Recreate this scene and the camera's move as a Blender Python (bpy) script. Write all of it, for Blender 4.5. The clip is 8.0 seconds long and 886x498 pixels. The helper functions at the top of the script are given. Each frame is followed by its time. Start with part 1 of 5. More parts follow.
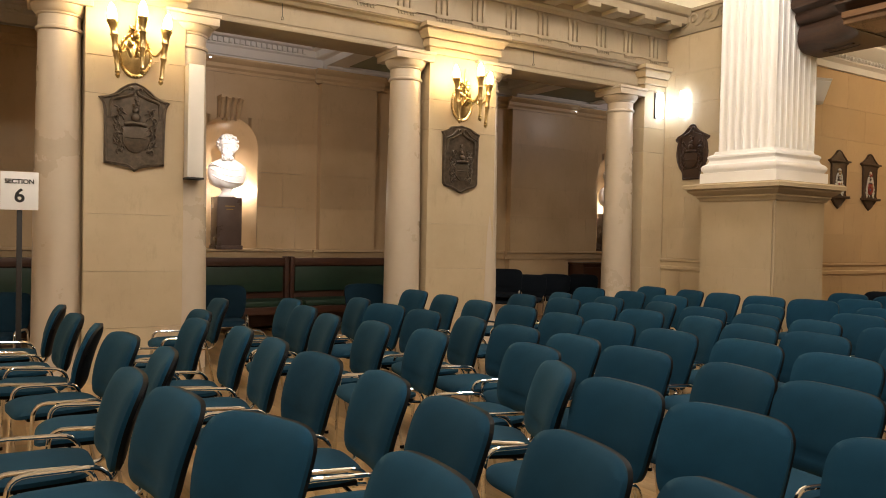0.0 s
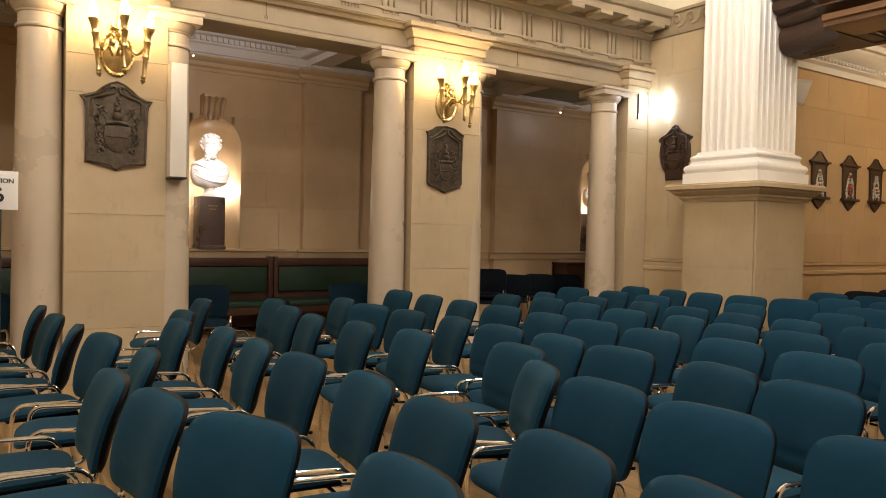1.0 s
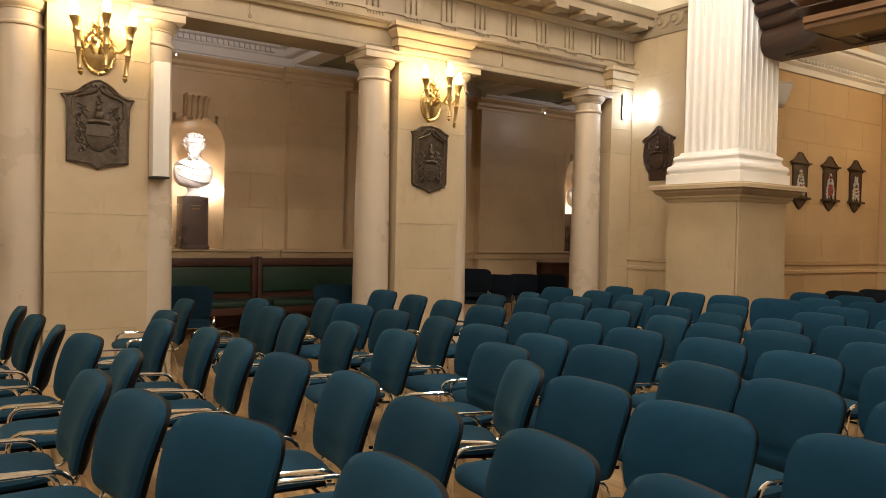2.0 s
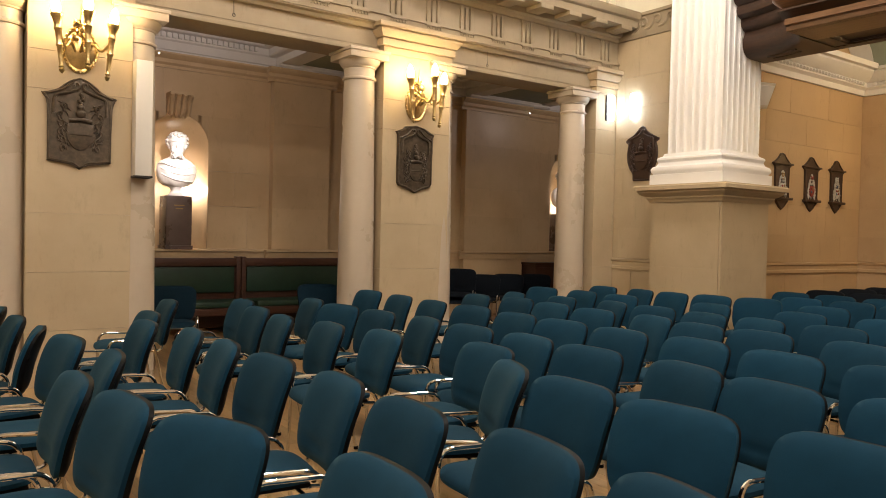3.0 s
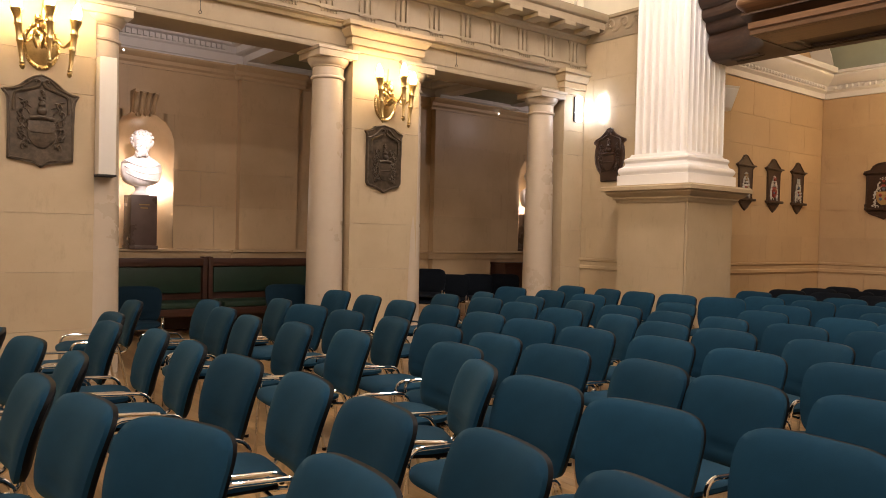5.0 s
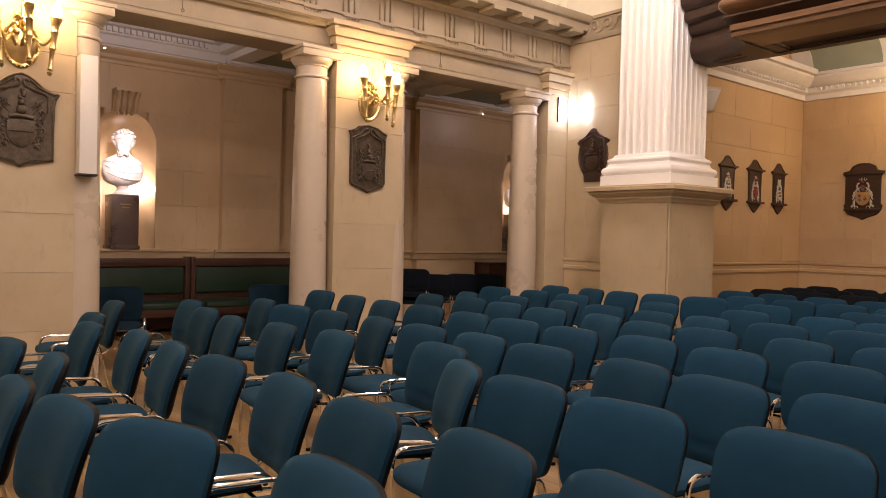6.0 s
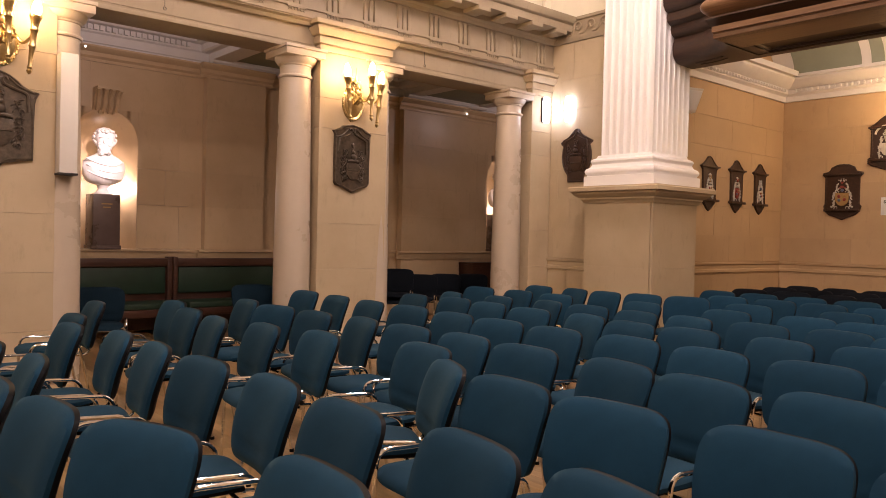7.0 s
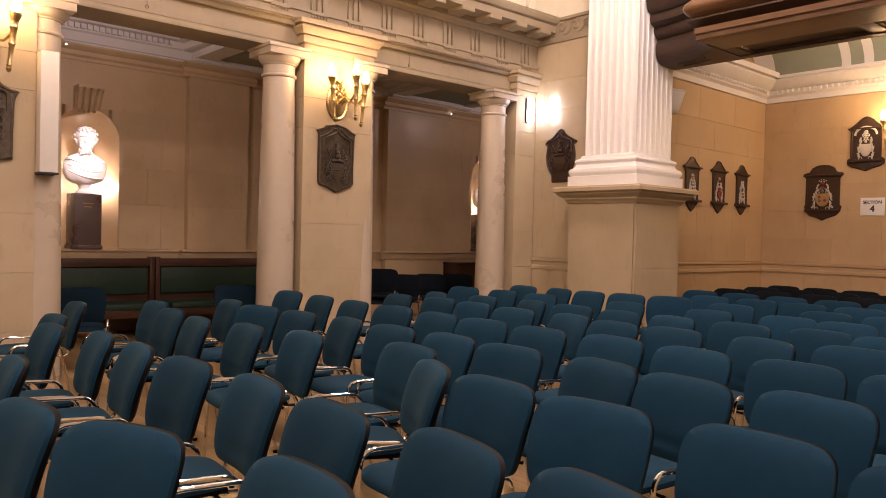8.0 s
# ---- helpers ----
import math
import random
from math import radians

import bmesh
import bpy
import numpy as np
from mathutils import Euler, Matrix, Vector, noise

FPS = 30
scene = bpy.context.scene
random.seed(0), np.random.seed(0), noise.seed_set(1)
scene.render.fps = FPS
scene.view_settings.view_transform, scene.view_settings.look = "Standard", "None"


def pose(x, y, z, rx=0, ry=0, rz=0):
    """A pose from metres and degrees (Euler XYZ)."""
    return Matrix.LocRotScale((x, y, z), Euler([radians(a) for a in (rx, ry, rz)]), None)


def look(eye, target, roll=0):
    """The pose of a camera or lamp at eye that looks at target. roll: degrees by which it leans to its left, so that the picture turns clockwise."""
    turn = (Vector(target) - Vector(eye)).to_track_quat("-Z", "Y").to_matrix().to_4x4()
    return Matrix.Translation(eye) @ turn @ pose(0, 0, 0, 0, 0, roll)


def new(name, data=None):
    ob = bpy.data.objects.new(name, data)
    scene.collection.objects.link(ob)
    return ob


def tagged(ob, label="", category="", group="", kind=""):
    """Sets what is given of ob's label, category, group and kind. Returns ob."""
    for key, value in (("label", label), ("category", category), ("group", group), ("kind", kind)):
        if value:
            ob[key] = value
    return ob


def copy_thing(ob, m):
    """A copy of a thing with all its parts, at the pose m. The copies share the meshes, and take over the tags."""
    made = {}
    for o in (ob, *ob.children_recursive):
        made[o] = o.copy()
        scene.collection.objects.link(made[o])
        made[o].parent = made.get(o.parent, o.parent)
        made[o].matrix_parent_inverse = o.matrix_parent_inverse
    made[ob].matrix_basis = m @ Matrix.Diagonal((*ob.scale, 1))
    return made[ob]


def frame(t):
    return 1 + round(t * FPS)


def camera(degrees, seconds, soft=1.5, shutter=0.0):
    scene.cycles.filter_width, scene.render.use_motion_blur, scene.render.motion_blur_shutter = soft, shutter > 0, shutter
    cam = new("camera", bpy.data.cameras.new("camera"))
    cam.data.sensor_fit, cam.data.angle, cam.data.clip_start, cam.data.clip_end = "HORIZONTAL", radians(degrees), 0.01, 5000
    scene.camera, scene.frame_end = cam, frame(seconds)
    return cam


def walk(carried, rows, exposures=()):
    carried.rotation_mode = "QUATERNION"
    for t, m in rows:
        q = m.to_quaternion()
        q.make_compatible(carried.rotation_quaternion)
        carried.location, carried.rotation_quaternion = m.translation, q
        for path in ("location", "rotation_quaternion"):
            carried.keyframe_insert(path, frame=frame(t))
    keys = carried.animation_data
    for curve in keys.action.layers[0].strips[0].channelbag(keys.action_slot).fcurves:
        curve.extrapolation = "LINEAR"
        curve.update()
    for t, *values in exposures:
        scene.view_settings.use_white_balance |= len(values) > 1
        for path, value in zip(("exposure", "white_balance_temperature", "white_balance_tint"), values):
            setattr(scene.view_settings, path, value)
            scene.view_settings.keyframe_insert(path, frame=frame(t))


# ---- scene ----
cam = camera(61.1, 8.0, soft=0.9)
EYE = (0.0, 0.0, 1.45)
ROWS = [
    (0.0, 88.793, -1.233, -32.139),
    (0.5, 88.806, -1.246, -32.735),
    (1.0, 88.819, -1.258, -33.326),
    (1.5, 88.832, -1.270, -33.916),
    (3.0, 88.870, -1.305, -35.637),
    (3.5, 88.884, -1.316, -36.226),
    (4.0, 88.897, -1.328, -36.817),
    (4.5, 88.911, -1.339, -37.396),
    (6.0, 88.953, -1.372, -39.193),
    (6.5, 88.968, -1.383, -39.795),
    (7.0, 88.983, -1.394, -40.406),
    (7.5, 88.997, -1.405, -41.009),
    (8.0, 89.012, -1.415, -41.592),
]
walk(cam, [(t, pose(*EYE, rx, ry, rz)) for t, rx, ry, rz in ROWS], exposures=[(0.0, 0.0, 6250, 11), (3.0, 0.0, 6250, 12), (4.5, 0.0, 6280, 17), (6.0, -0.03, 6420, 27), (7.0, -0.05, 6560, 32), (8.0, -0.05, 6580, 33)])

# ---- world and light ----
world = bpy.data.worlds.new("world")
scene.world = world
world.use_nodes = True
world.node_tree.nodes["Background"].inputs[0].default_value = (0.02, 0.022, 0.03, 1)
world.node_tree.nodes["Background"].inputs[1].default_value = 0.3


def area_lamp(name, m, power, size, color, spread=180):
    data = bpy.data.lights.new(name, "AREA")
    data.shape, data.size, data.energy, data.color, data.spread = "DISK", size, power, color, radians(spread)
    ob = new(name, data)
    ob.matrix_world = m
    return ob


def spot_lamp(name, eye, target, power, angle, color, radius=0.03, blend=0.5):
    data = bpy.data.lights.new(name, "SPOT")
    data.energy, data.spot_size, data.color, data.shadow_soft_size, data.spot_blend = power, radians(angle), color, radius, blend
    ob = new(name, data)
    ob.matrix_world = look(eye, target)
    return ob


HALL = (1.0, 0.87, 0.72)
GLOBES = [(x, y, 6.4) for x in (-4.4, -0.8, 2.8) for y in (2.6, -2.8)] + [(6.0, 2.6, 8.1), (6.0, -2.8, 8.1), (6.2, 4.4, 6.2)]      # invented opal globes, out of view, that light the hall
# invented downlights that brighten the space under the gallery
GALLERY_FILLS = [(10.6, 3.2, 4.72), (10.6, 0.2, 4.72)]
for place_ in GALLERY_FILLS:
    area_lamp("gallery_ceiling_light", pose(*place_), 20, 0.5, (1.0, 0.76, 0.5))
# added uplights without a fixture, to brighten the gallery ceiling and cove
for y in (3.4, 0.4):
    area_lamp("gallery_trough_light", look((9.12, y, 3.95), (11.8, y, 4.8)), 44, 0.5, (1.0, 0.78, 0.55))
NICHES = (3.10, 10.66)
for nx, beam, wash, lean in zip(NICHES, (780, 420), (50, 36), (0.2, -1.5)):
    spot_lamp("bust_spotlight", (nx - 0.10, 8.25, 3.76), (nx - 0.03, 10.75, 2.36), beam, 21, (1.0, 0.82, 0.72), 0.05, 1.0)
    # wide wash added to lift the aisle wall and ceiling, with no known fixture
    spot_lamp("aisle_lamp", (nx - 0.35, 8.25, 3.78), (nx + lean, 10.72, 3.0), wash * 1.15, 118, (1.0, 0.84, 0.74), 0.05, 0.7)
    glim = bpy.data.lights.new("niche_lamp", "POINT")
    glim.energy, glim.color, glim.shadow_soft_size = 12, (1.0, 0.88, 0.74), 0.03
    new("niche_lamp", glim).location = (nx + 0.24, 10.97, 2.0)


# ---- materials ----
def node_mat(name):
    mat = bpy.data.materials.new(name)
    mat.use_nodes = True
    nt = mat.node_tree
    return mat, nt, nt.nodes["Principled BSDF"]


def mix_rgb(nt, fac, a, b, mode="MIX"):
    n = nt.nodes.new("ShaderNodeMix")
    n.data_type, n.blend_type = "RGBA", mode
    for sock, v in ((n.inputs[0], fac), (n.inputs[6], a), (n.inputs[7], b)):
        if isinstance(v, (int, float)):
            sock.default_value = v
        elif isinstance(v, tuple):
            sock.default_value = (*v, 1)
        else:
            nt.links.new(v, sock)
    return n.outputs[2]


def ramp(nt, value, lo, hi):
    n = nt.nodes.new("ShaderNodeMapRange")
    n.inputs[1].default_value, n.inputs[2].default_value = lo, hi
    nt.links.new(value, n.inputs[0])
    return n.outputs[0]


def noise_tex(nt, scale, detail=4.0, rough=0.55, stretch=None, coords="Object"):
    tc = nt.nodes.new("ShaderNodeTexCoord")
    n = nt.nodes.new("ShaderNodeTexNoise")
    n.inputs["Scale"].default_value, n.inputs["Detail"].default_value, n.inputs["Roughness"].default_value = scale, detail, rough
    out = tc.outputs[coords]
    if coords == "World":
        out = nt.nodes.new("ShaderNodeNewGeometry").outputs["Position"]
    if stretch:
        mp = nt.nodes.new("ShaderNodeMapping")
        mp.inputs["Scale"].default_value = stretch
        nt.links.new(out, mp.inputs[0])
        out = mp.outputs[0]
    nt.links.new(out, n.inputs["Vector"])
    return n.outputs["Fac"]


def place(nt):
    return nt.nodes.new("ShaderNodeNewGeometry").outputs["Position"]


def world_noise(nt, scale, detail=4.0, rough=0.55, stretch=None):
    n = nt.nodes.new("ShaderNodeTexNoise")
    n.inputs["Scale"].default_value, n.inputs["Detail"].default_value, n.inputs["Roughness"].default_value = scale, detail, rough
    out = place(nt)
    if stretch:
        mp = nt.nodes.new("ShaderNodeMapping")
        mp.inputs["Scale"].default_value = stretch
        nt.links.new(out, mp.inputs[0])
        out = mp.outputs[0]
    nt.links.new(out, n.inputs["Vector"])
    return n.outputs["Fac"]


def bump(nt, bsdf, height, strength=0.2, distance=0.01):
    b = nt.nodes.new("ShaderNodeBump")
    b.inputs["Strength"].default_value, b.inputs["Distance"].default_value = strength, distance
    nt.links.new(height, b.inputs["Height"])
    nt.links.new(b.outputs[0], bsdf.inputs["Normal"])


def stone(name, a, b, rough=0.6, random_tone=0.12, grime=0.4):
    """Polished limestone: cloudy tone, fine grain, each block its own shade."""
    mat, nt, bs = node_mat(name)
    cloud = ramp(nt, world_noise(nt, 1.6, 5, 0.6), 0.3, 0.7)
    grain = world_noise(nt, 60, 3, 0.7)
    col = mix_rgb(nt, cloud, a, b)
    info = nt.nodes.new("ShaderNodeObjectInfo")
    tone = nt.nodes.new("ShaderNodeMapRange")
    tone.inputs[3].default_value, tone.inputs[4].default_value = 1 - random_tone, 1 + random_tone * 0.5
    nt.links.new(info.outputs["Random"], tone.inputs[0])
    col = mix_rgb(nt, 1.0, col, tone.outputs[0], "MULTIPLY")
    speck = ramp(nt, world_noise(nt, 9, 6, 0.75, (1, 1, 0.35)), 0.56, 0.8)
    fac = nt.nodes.new("ShaderNodeMath")
    fac.operation = "MULTIPLY"
    fac.inputs[1].default_value = grime
    nt.links.new(speck, fac.inputs[0])
    col = mix_rgb(nt, fac.outputs[0], col, tuple(c * 0.55 for c in a))
    nt.links.new(col, bs.inputs["Base Color"])
    rr = nt.nodes.new("ShaderNodeMapRange")
    rr.inputs[3].default_value, rr.inputs[4].default_value = rough - 0.12, rough + 0.12
    nt.links.new(cloud, rr.inputs[0])
    nt.links.new(rr.outputs[0], bs.inputs["Roughness"])
    bump(nt, bs, grain, 0.08, 0.004)
    return mat


def paint(name, a, rough=0.5, var=0.08, bumpy=0.06, scale=3.0):
    mat, nt, bs = node_mat(name)
    f = ramp(nt, world_noise(nt, scale, 6, 0.65), 0.3, 0.75)
    nt.links.new(mix_rgb(nt, f, tuple(c * (1 - var) for c in a), a), bs.inputs["Base Color"])
    bs.inputs["Roughness"].default_value = rough
    bump(nt, bs, world_noise(nt, 45, 4, 0.6), bumpy, 0.004)
    return mat


def metal(name, a, rough=0.2, var=0.25, metallic=1.0, scale=14.0):
    mat, nt, bs = node_mat(name)
    f = ramp(nt, noise_tex(nt, scale, 5, 0.65), 0.35, 0.7)
    nt.links.new(mix_rgb(nt, f, tuple(c * (1 - var) for c in a), a), bs.inputs["Base Color"])
    bs.inputs["Metallic"].default_value, bs.inputs["Roughness"].default_value = metallic, rough
    bump(nt, bs, noise_tex(nt, 90, 3), 0.05, 0.002)
    return mat


def cloth(name, a, b):
    mat, nt, bs = node_mat(name)
    f = ramp(nt, noise_tex(nt, 5, 5, 0.6), 0.3, 0.7)
    col = mix_rgb(nt, f, a, b)
    info = nt.nodes.new("ShaderNodeObjectInfo")
    tone = nt.nodes.new("ShaderNodeMapRange")
    tone.inputs[3].default_value, tone.inputs[4].default_value = 0.8, 1.15
    nt.links.new(info.outputs["Random"], tone.inputs[0])
    col = mix_rgb(nt, 1.0, col, tone.outputs[0], "MULTIPLY")
    weave = noise_tex(nt, 420, 2, 0.5)
    col = mix_rgb(nt, ramp(nt, weave, 0.35, 0.65), mix_rgb(nt, 1.0, col, (0.75, 0.75, 0.75), "MULTIPLY"), col)
    nt.links.new(col, bs.inputs["Base Color"])
    bs.inputs["Roughness"].default_value = 0.92
    bs.inputs["Specular IOR Level"].default_value = 0.12
    bump(nt, bs, weave, 0.25, 0.002)
    return mat


def wood(name, a, b, rough=0.35, axis=(1, 14, 14), random_tone=0.2, coat=0.15):
    mat, nt, bs = node_mat(name)
    f = ramp(nt, noise_tex(nt, 3.0, 6, 0.6, axis), 0.3, 0.7)
    col = mix_rgb(nt, f, a, b)
    info = nt.nodes.new("ShaderNodeObjectInfo")
    tone = nt.nodes.new("ShaderNodeMapRange")
    tone.inputs[3].default_value, tone.inputs[4].default_value = 1 - random_tone, 1 + random_tone
    nt.links.new(info.outputs["Random"], tone.inputs[0])
    col = mix_rgb(nt, 1.0, col, tone.outputs[0], "MULTIPLY")
    geo = nt.nodes.new("ShaderNodeNewGeometry")
    isl = nt.nodes.new("ShaderNodeMapRange")
    isl.inputs[3].default_value, isl.inputs[4].default_value = 1 - random_tone, 1 + random_tone
    nt.links.new(geo.outputs["Random Per Island"], isl.inputs[0])
    col = mix_rgb(nt, 1.0, col, isl.outputs[0], "MULTIPLY")
    nt.links.new(col, bs.inputs["Base Color"])
    bs.inputs["Roughness"].default_value = rough
    bs.inputs["Coat Weight"].default_value = coat
    bump(nt, bs, f, 0.08, 0.003)
    return mat


def glow(name, color, strength):
    mat, nt, bs = node_mat(name)
    bs.inputs["Base Color"].default_value = (*color, 1)
    bs.inputs["Emission Color"].default_value = (*color, 1)
    bs.inputs["Emission Strength"].default_value = strength
    return mat


STONE = stone("cream_limestone", (0.44, 0.345, 0.215), (0.51, 0.41, 0.265), 0.6, 0.05)
COLUMN = stone("column_limestone", (0.47, 0.395, 0.30), (0.53, 0.45, 0.345), 0.32, 0.04, 0.12)
# limestone toned half a stop down, putting the entablature's shade into its colour
BEAM_STONE = stone("shaded_frieze_limestone", (0.30, 0.24, 0.155), (0.37, 0.30, 0.20), 0.62, 0.05, 0.5)
CORE = stone("limestone_joint", (0.42, 0.34, 0.23), (0.5, 0.4, 0.28), 0.8, 0.0)
AISLE_STONE = stone("aisle_limestone", (0.52, 0.38, 0.22), (0.60, 0.45, 0.27), 0.42, 0.05)
OCHRE = stone("ochre_limestone", (0.47, 0.325, 0.175), (0.54, 0.38, 0.21), 0.6, 0.06)
# also put on the back-row chairs to darken them like gallery shade
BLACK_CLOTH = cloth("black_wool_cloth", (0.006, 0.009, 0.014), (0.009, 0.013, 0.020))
# teal cloth darkened to navy, for chairs standing in the aisle's shade
SHADE_NAVY = cloth("shade_navy_wool_cloth", (0.004, 0.017, 0.030), (0.006, 0.022, 0.038))
WHITE = paint("white_gloss_paint", (0.86, 0.845, 0.82), 0.35, 0.05)
CREAM = paint("pale_cream_paint", (0.74, 0.69, 0.54), 0.6, 0.08)
PLASTER = paint("white_ceiling_plaster", (0.74, 0.72, 0.68), 0.7, 0.08)
GREEN_PLASTER = paint("grey_green_plaster", (0.30, 0.33, 0.25), 0.75, 0.12)
TEAL = cloth("teal_wool_cloth", (0.0066, 0.0372, 0.072), (0.009, 0.0485, 0.092))
TEAL.node_tree.nodes["Principled BSDF"].inputs["Sheen Weight"].default_value = 0.07
TEAL.node_tree.nodes["Principled BSDF"].inputs["Sheen Roughness"].default_value = 0.45
TEAL.node_tree.nodes["Principled BSDF"].inputs["Sheen Tint"].default_value = (0.55, 0.9, 0.75, 1)
BLACK = paint("black_plastic_shell", (0.006, 0.006, 0.007), 0.5, 0.3)
BLACK.node_tree.nodes["Principled BSDF"].inputs["IOR"].default_value = 1.18
HALL_CEILING = paint("beige_ceiling_plaster", (0.30, 0.26, 0.2), 0.8, 0.15)
CHROME = metal("chrome_tube", (0.82, 0.82, 0.82), 0.07, 0.08)
BRASS = metal("gilt_brass", (0.74, 0.57, 0.27), 0.3, 0.4)
BRONZE = metal("dark_bronze", (0.125, 0.096, 0.066), 0.42, 0.55, 0.4, 22)
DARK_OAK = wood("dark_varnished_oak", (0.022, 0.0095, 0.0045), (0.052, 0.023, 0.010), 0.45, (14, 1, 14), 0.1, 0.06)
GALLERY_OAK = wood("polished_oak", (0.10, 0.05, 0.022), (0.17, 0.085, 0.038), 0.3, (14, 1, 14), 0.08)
BENCH_WOOD = wood("dark_bench_wood", (0.04, 0.015, 0.009), (0.075, 0.03, 0.017), 0.4, (1, 14, 14), 0.1)
GREEN_LEATHER = paint("dark_green_leather", (0.012, 0.04, 0.022), 0.5, 0.3, 0.12, 9.0)
FLOOR_WOOD = wood("oak_floor", (0.42, 0.265, 0.115), (0.55, 0.36, 0.165), 0.32, (14, 1, 14), 0.16, 0.25)
MARBLE = paint("white_marble", (0.82, 0.80, 0.77), 0.4, 0.06)
GRANITE = stone("brown_granite", (0.07, 0.05, 0.042), (0.16, 0.11, 0.09), 0.3, 0.0)
SIGN_WHITE = paint("sign_card", (0.78, 0.78, 0.76), 0.6, 0.03)
INK = paint("black_ink", (0.012, 0.012, 0.012), 0.6, 0.1)
IRON = paint("black_iron", (0.02, 0.018, 0.016), 0.5, 0.3)
CASE = paint("white_enamel_case", (0.72, 0.69, 0.62), 0.4, 0.06)
RED = paint("heraldic_red", (0.30, 0.045, 0.03), 0.5, 0.2)
BLUE = paint("heraldic_blue", (0.11, 0.15, 0.22), 0.5, 0.2)
SILVER = paint("heraldic_silver", (0.55, 0.53, 0.48), 0.45, 0.25, 0.1, 18)
GOLD_PAINT = paint("heraldic_gold", (0.42, 0.26, 0.09), 0.45, 0.25)
BULB = glow("lit_bulb", (1.0, 0.70, 0.31), 140)
LAMP_GLASS = glow("lit_opal_glass", (0.82, 0.91, 1.0), 17)
GLOBE_GLASS = glow("lit_globe_glass", HALL, 89)


# ---- mesh helpers ----
def box(bm, x0, x1, y0, y1, z0, z1, bevel=0.0, m=None):
    r = bmesh.ops.create_cube(bm, size=1.0, matrix=Matrix.LocRotScale(((x0 + x1) / 2, (y0 + y1) / 2, (z0 + z1) / 2), None, (abs(x1 - x0), abs(y1 - y0), abs(z1 - z0))))
    vs = r["verts"]
    if bevel > 0:
        es = list({e for v in vs for e in v.link_edges})
        out = bmesh.ops.bevel(bm, geom=vs + es, offset=bevel, segments=2, profile=0.6, affect="EDGES", clamp_overlap=True)
        vs = list({v for f in out["faces"] for v in f.verts} | {v for v in vs if v.is_valid})
    if m is not None:
        bmesh.ops.transform(bm, matrix=m, verts=[v for v in vs if v.is_valid])
    return vs


def lathe(bm, prof, m=None, seg=24, arc=None):
    """Turns (radius, height) pairs about z."""
    m = m or Matrix()
    full = arc is None
    a0, a1 = (0.0, math.tau) if full else arc
    n = seg if full else seg + 1
    rings = [[bm.verts.new(m @ Vector((r * math.cos(a0 + (a1 - a0) * k / seg), r * math.sin(a0 + (a1 - a0) * k / seg), h))) for k in range(n)] for r, h in prof]
    for p, q in zip(rings, rings[1:]):
        for k in range(seg):
            j = (k + 1) % n
            bm.faces.new((p[k], p[j], q[j], q[k]))
    if full:
        for ring in (rings[0], rings[-1]):
            bm.faces.new(ring)


def tube(bm, pts, r, seg=8, bend=0.04, steps=4, taper=None):
    """A round bar along pts, with rounded bends."""
    pts = [Vector(p) for p in pts]
    path = [pts[0]]
    for a, b, c in zip(pts, pts[1:], pts[2:]):
        d = min(bend, (a - b).length * 0.45, (c - b).length * 0.45)
        p, q = b + (a - b).normalized() * d, b + (c - b).normalized() * d
        for i in range(steps + 1):
            s = i / steps
            path.append(p * (1 - s) ** 2 + b * 2 * s * (1 - s) + q * s * s)
    path.append(pts[-1])
    rings, up = [], None
    for i, p in enumerate(path):
        t = (path[min(i + 1, len(path) - 1)] - path[max(i - 1, 0)]).normalized()
        if up is None:
            up = t.orthogonal().normalized()
        up = (up - t * up.dot(t)).normalized()
        side = t.cross(up)
        rr = r if taper is None else r + (taper - r) * i / (len(path) - 1)
        rings.append([bm.verts.new(p + (up * math.cos(math.tau * k / seg) + side * math.sin(math.tau * k / seg)) * rr) for k in range(seg)])
    for p, q in zip(rings, rings[1:]):
        for k in range(seg):
            bm.faces.new((p[k], p[(k + 1) % seg], q[(k + 1) % seg], q[k]))
    bm.faces.new(rings[0]), bm.faces.new(rings[-1])


def sweep(bm, prof, a, b, out, caps=True):
    """A moulding: (outward, height) pairs carried from a to b; out is the outward direction."""
    a, b, out = Vector(a), Vector(b), Vector(out)
    ends = [[bm.verts.new(p + out * o + Vector((0, 0, h))) for o, h in prof] for p in (a, b)]
    n = len(prof)
    for k in range(n):
        bm.faces.new((ends[0][k], ends[0][(k + 1) % n], ends[1][(k + 1) % n], ends[1][k]))
    if caps:
        bm.faces.new(ends[0]), bm.faces.new(ends[1])


def around(bm, prof, x0, x1, y0, y1):
    """A moulding that runs round the rectangle, mitred; (outward, height) pairs from bottom to top."""
    rings = []
    for o, h in prof:
        rings.append([bm.verts.new((x, y, h)) for x, y in ((x0 - o, y0 - o), (x1 + o, y0 - o), (x1 + o, y1 + o), (x0 - o, y1 + o))])
    for p, q in zip(rings, rings[1:]):
        for k in range(4):
            bm.faces.new((p[k], p[(k + 1) % 4], q[(k + 1) % 4], q[k]))
    bm.faces.new(rings[0]), bm.faces.new(rings[-1])


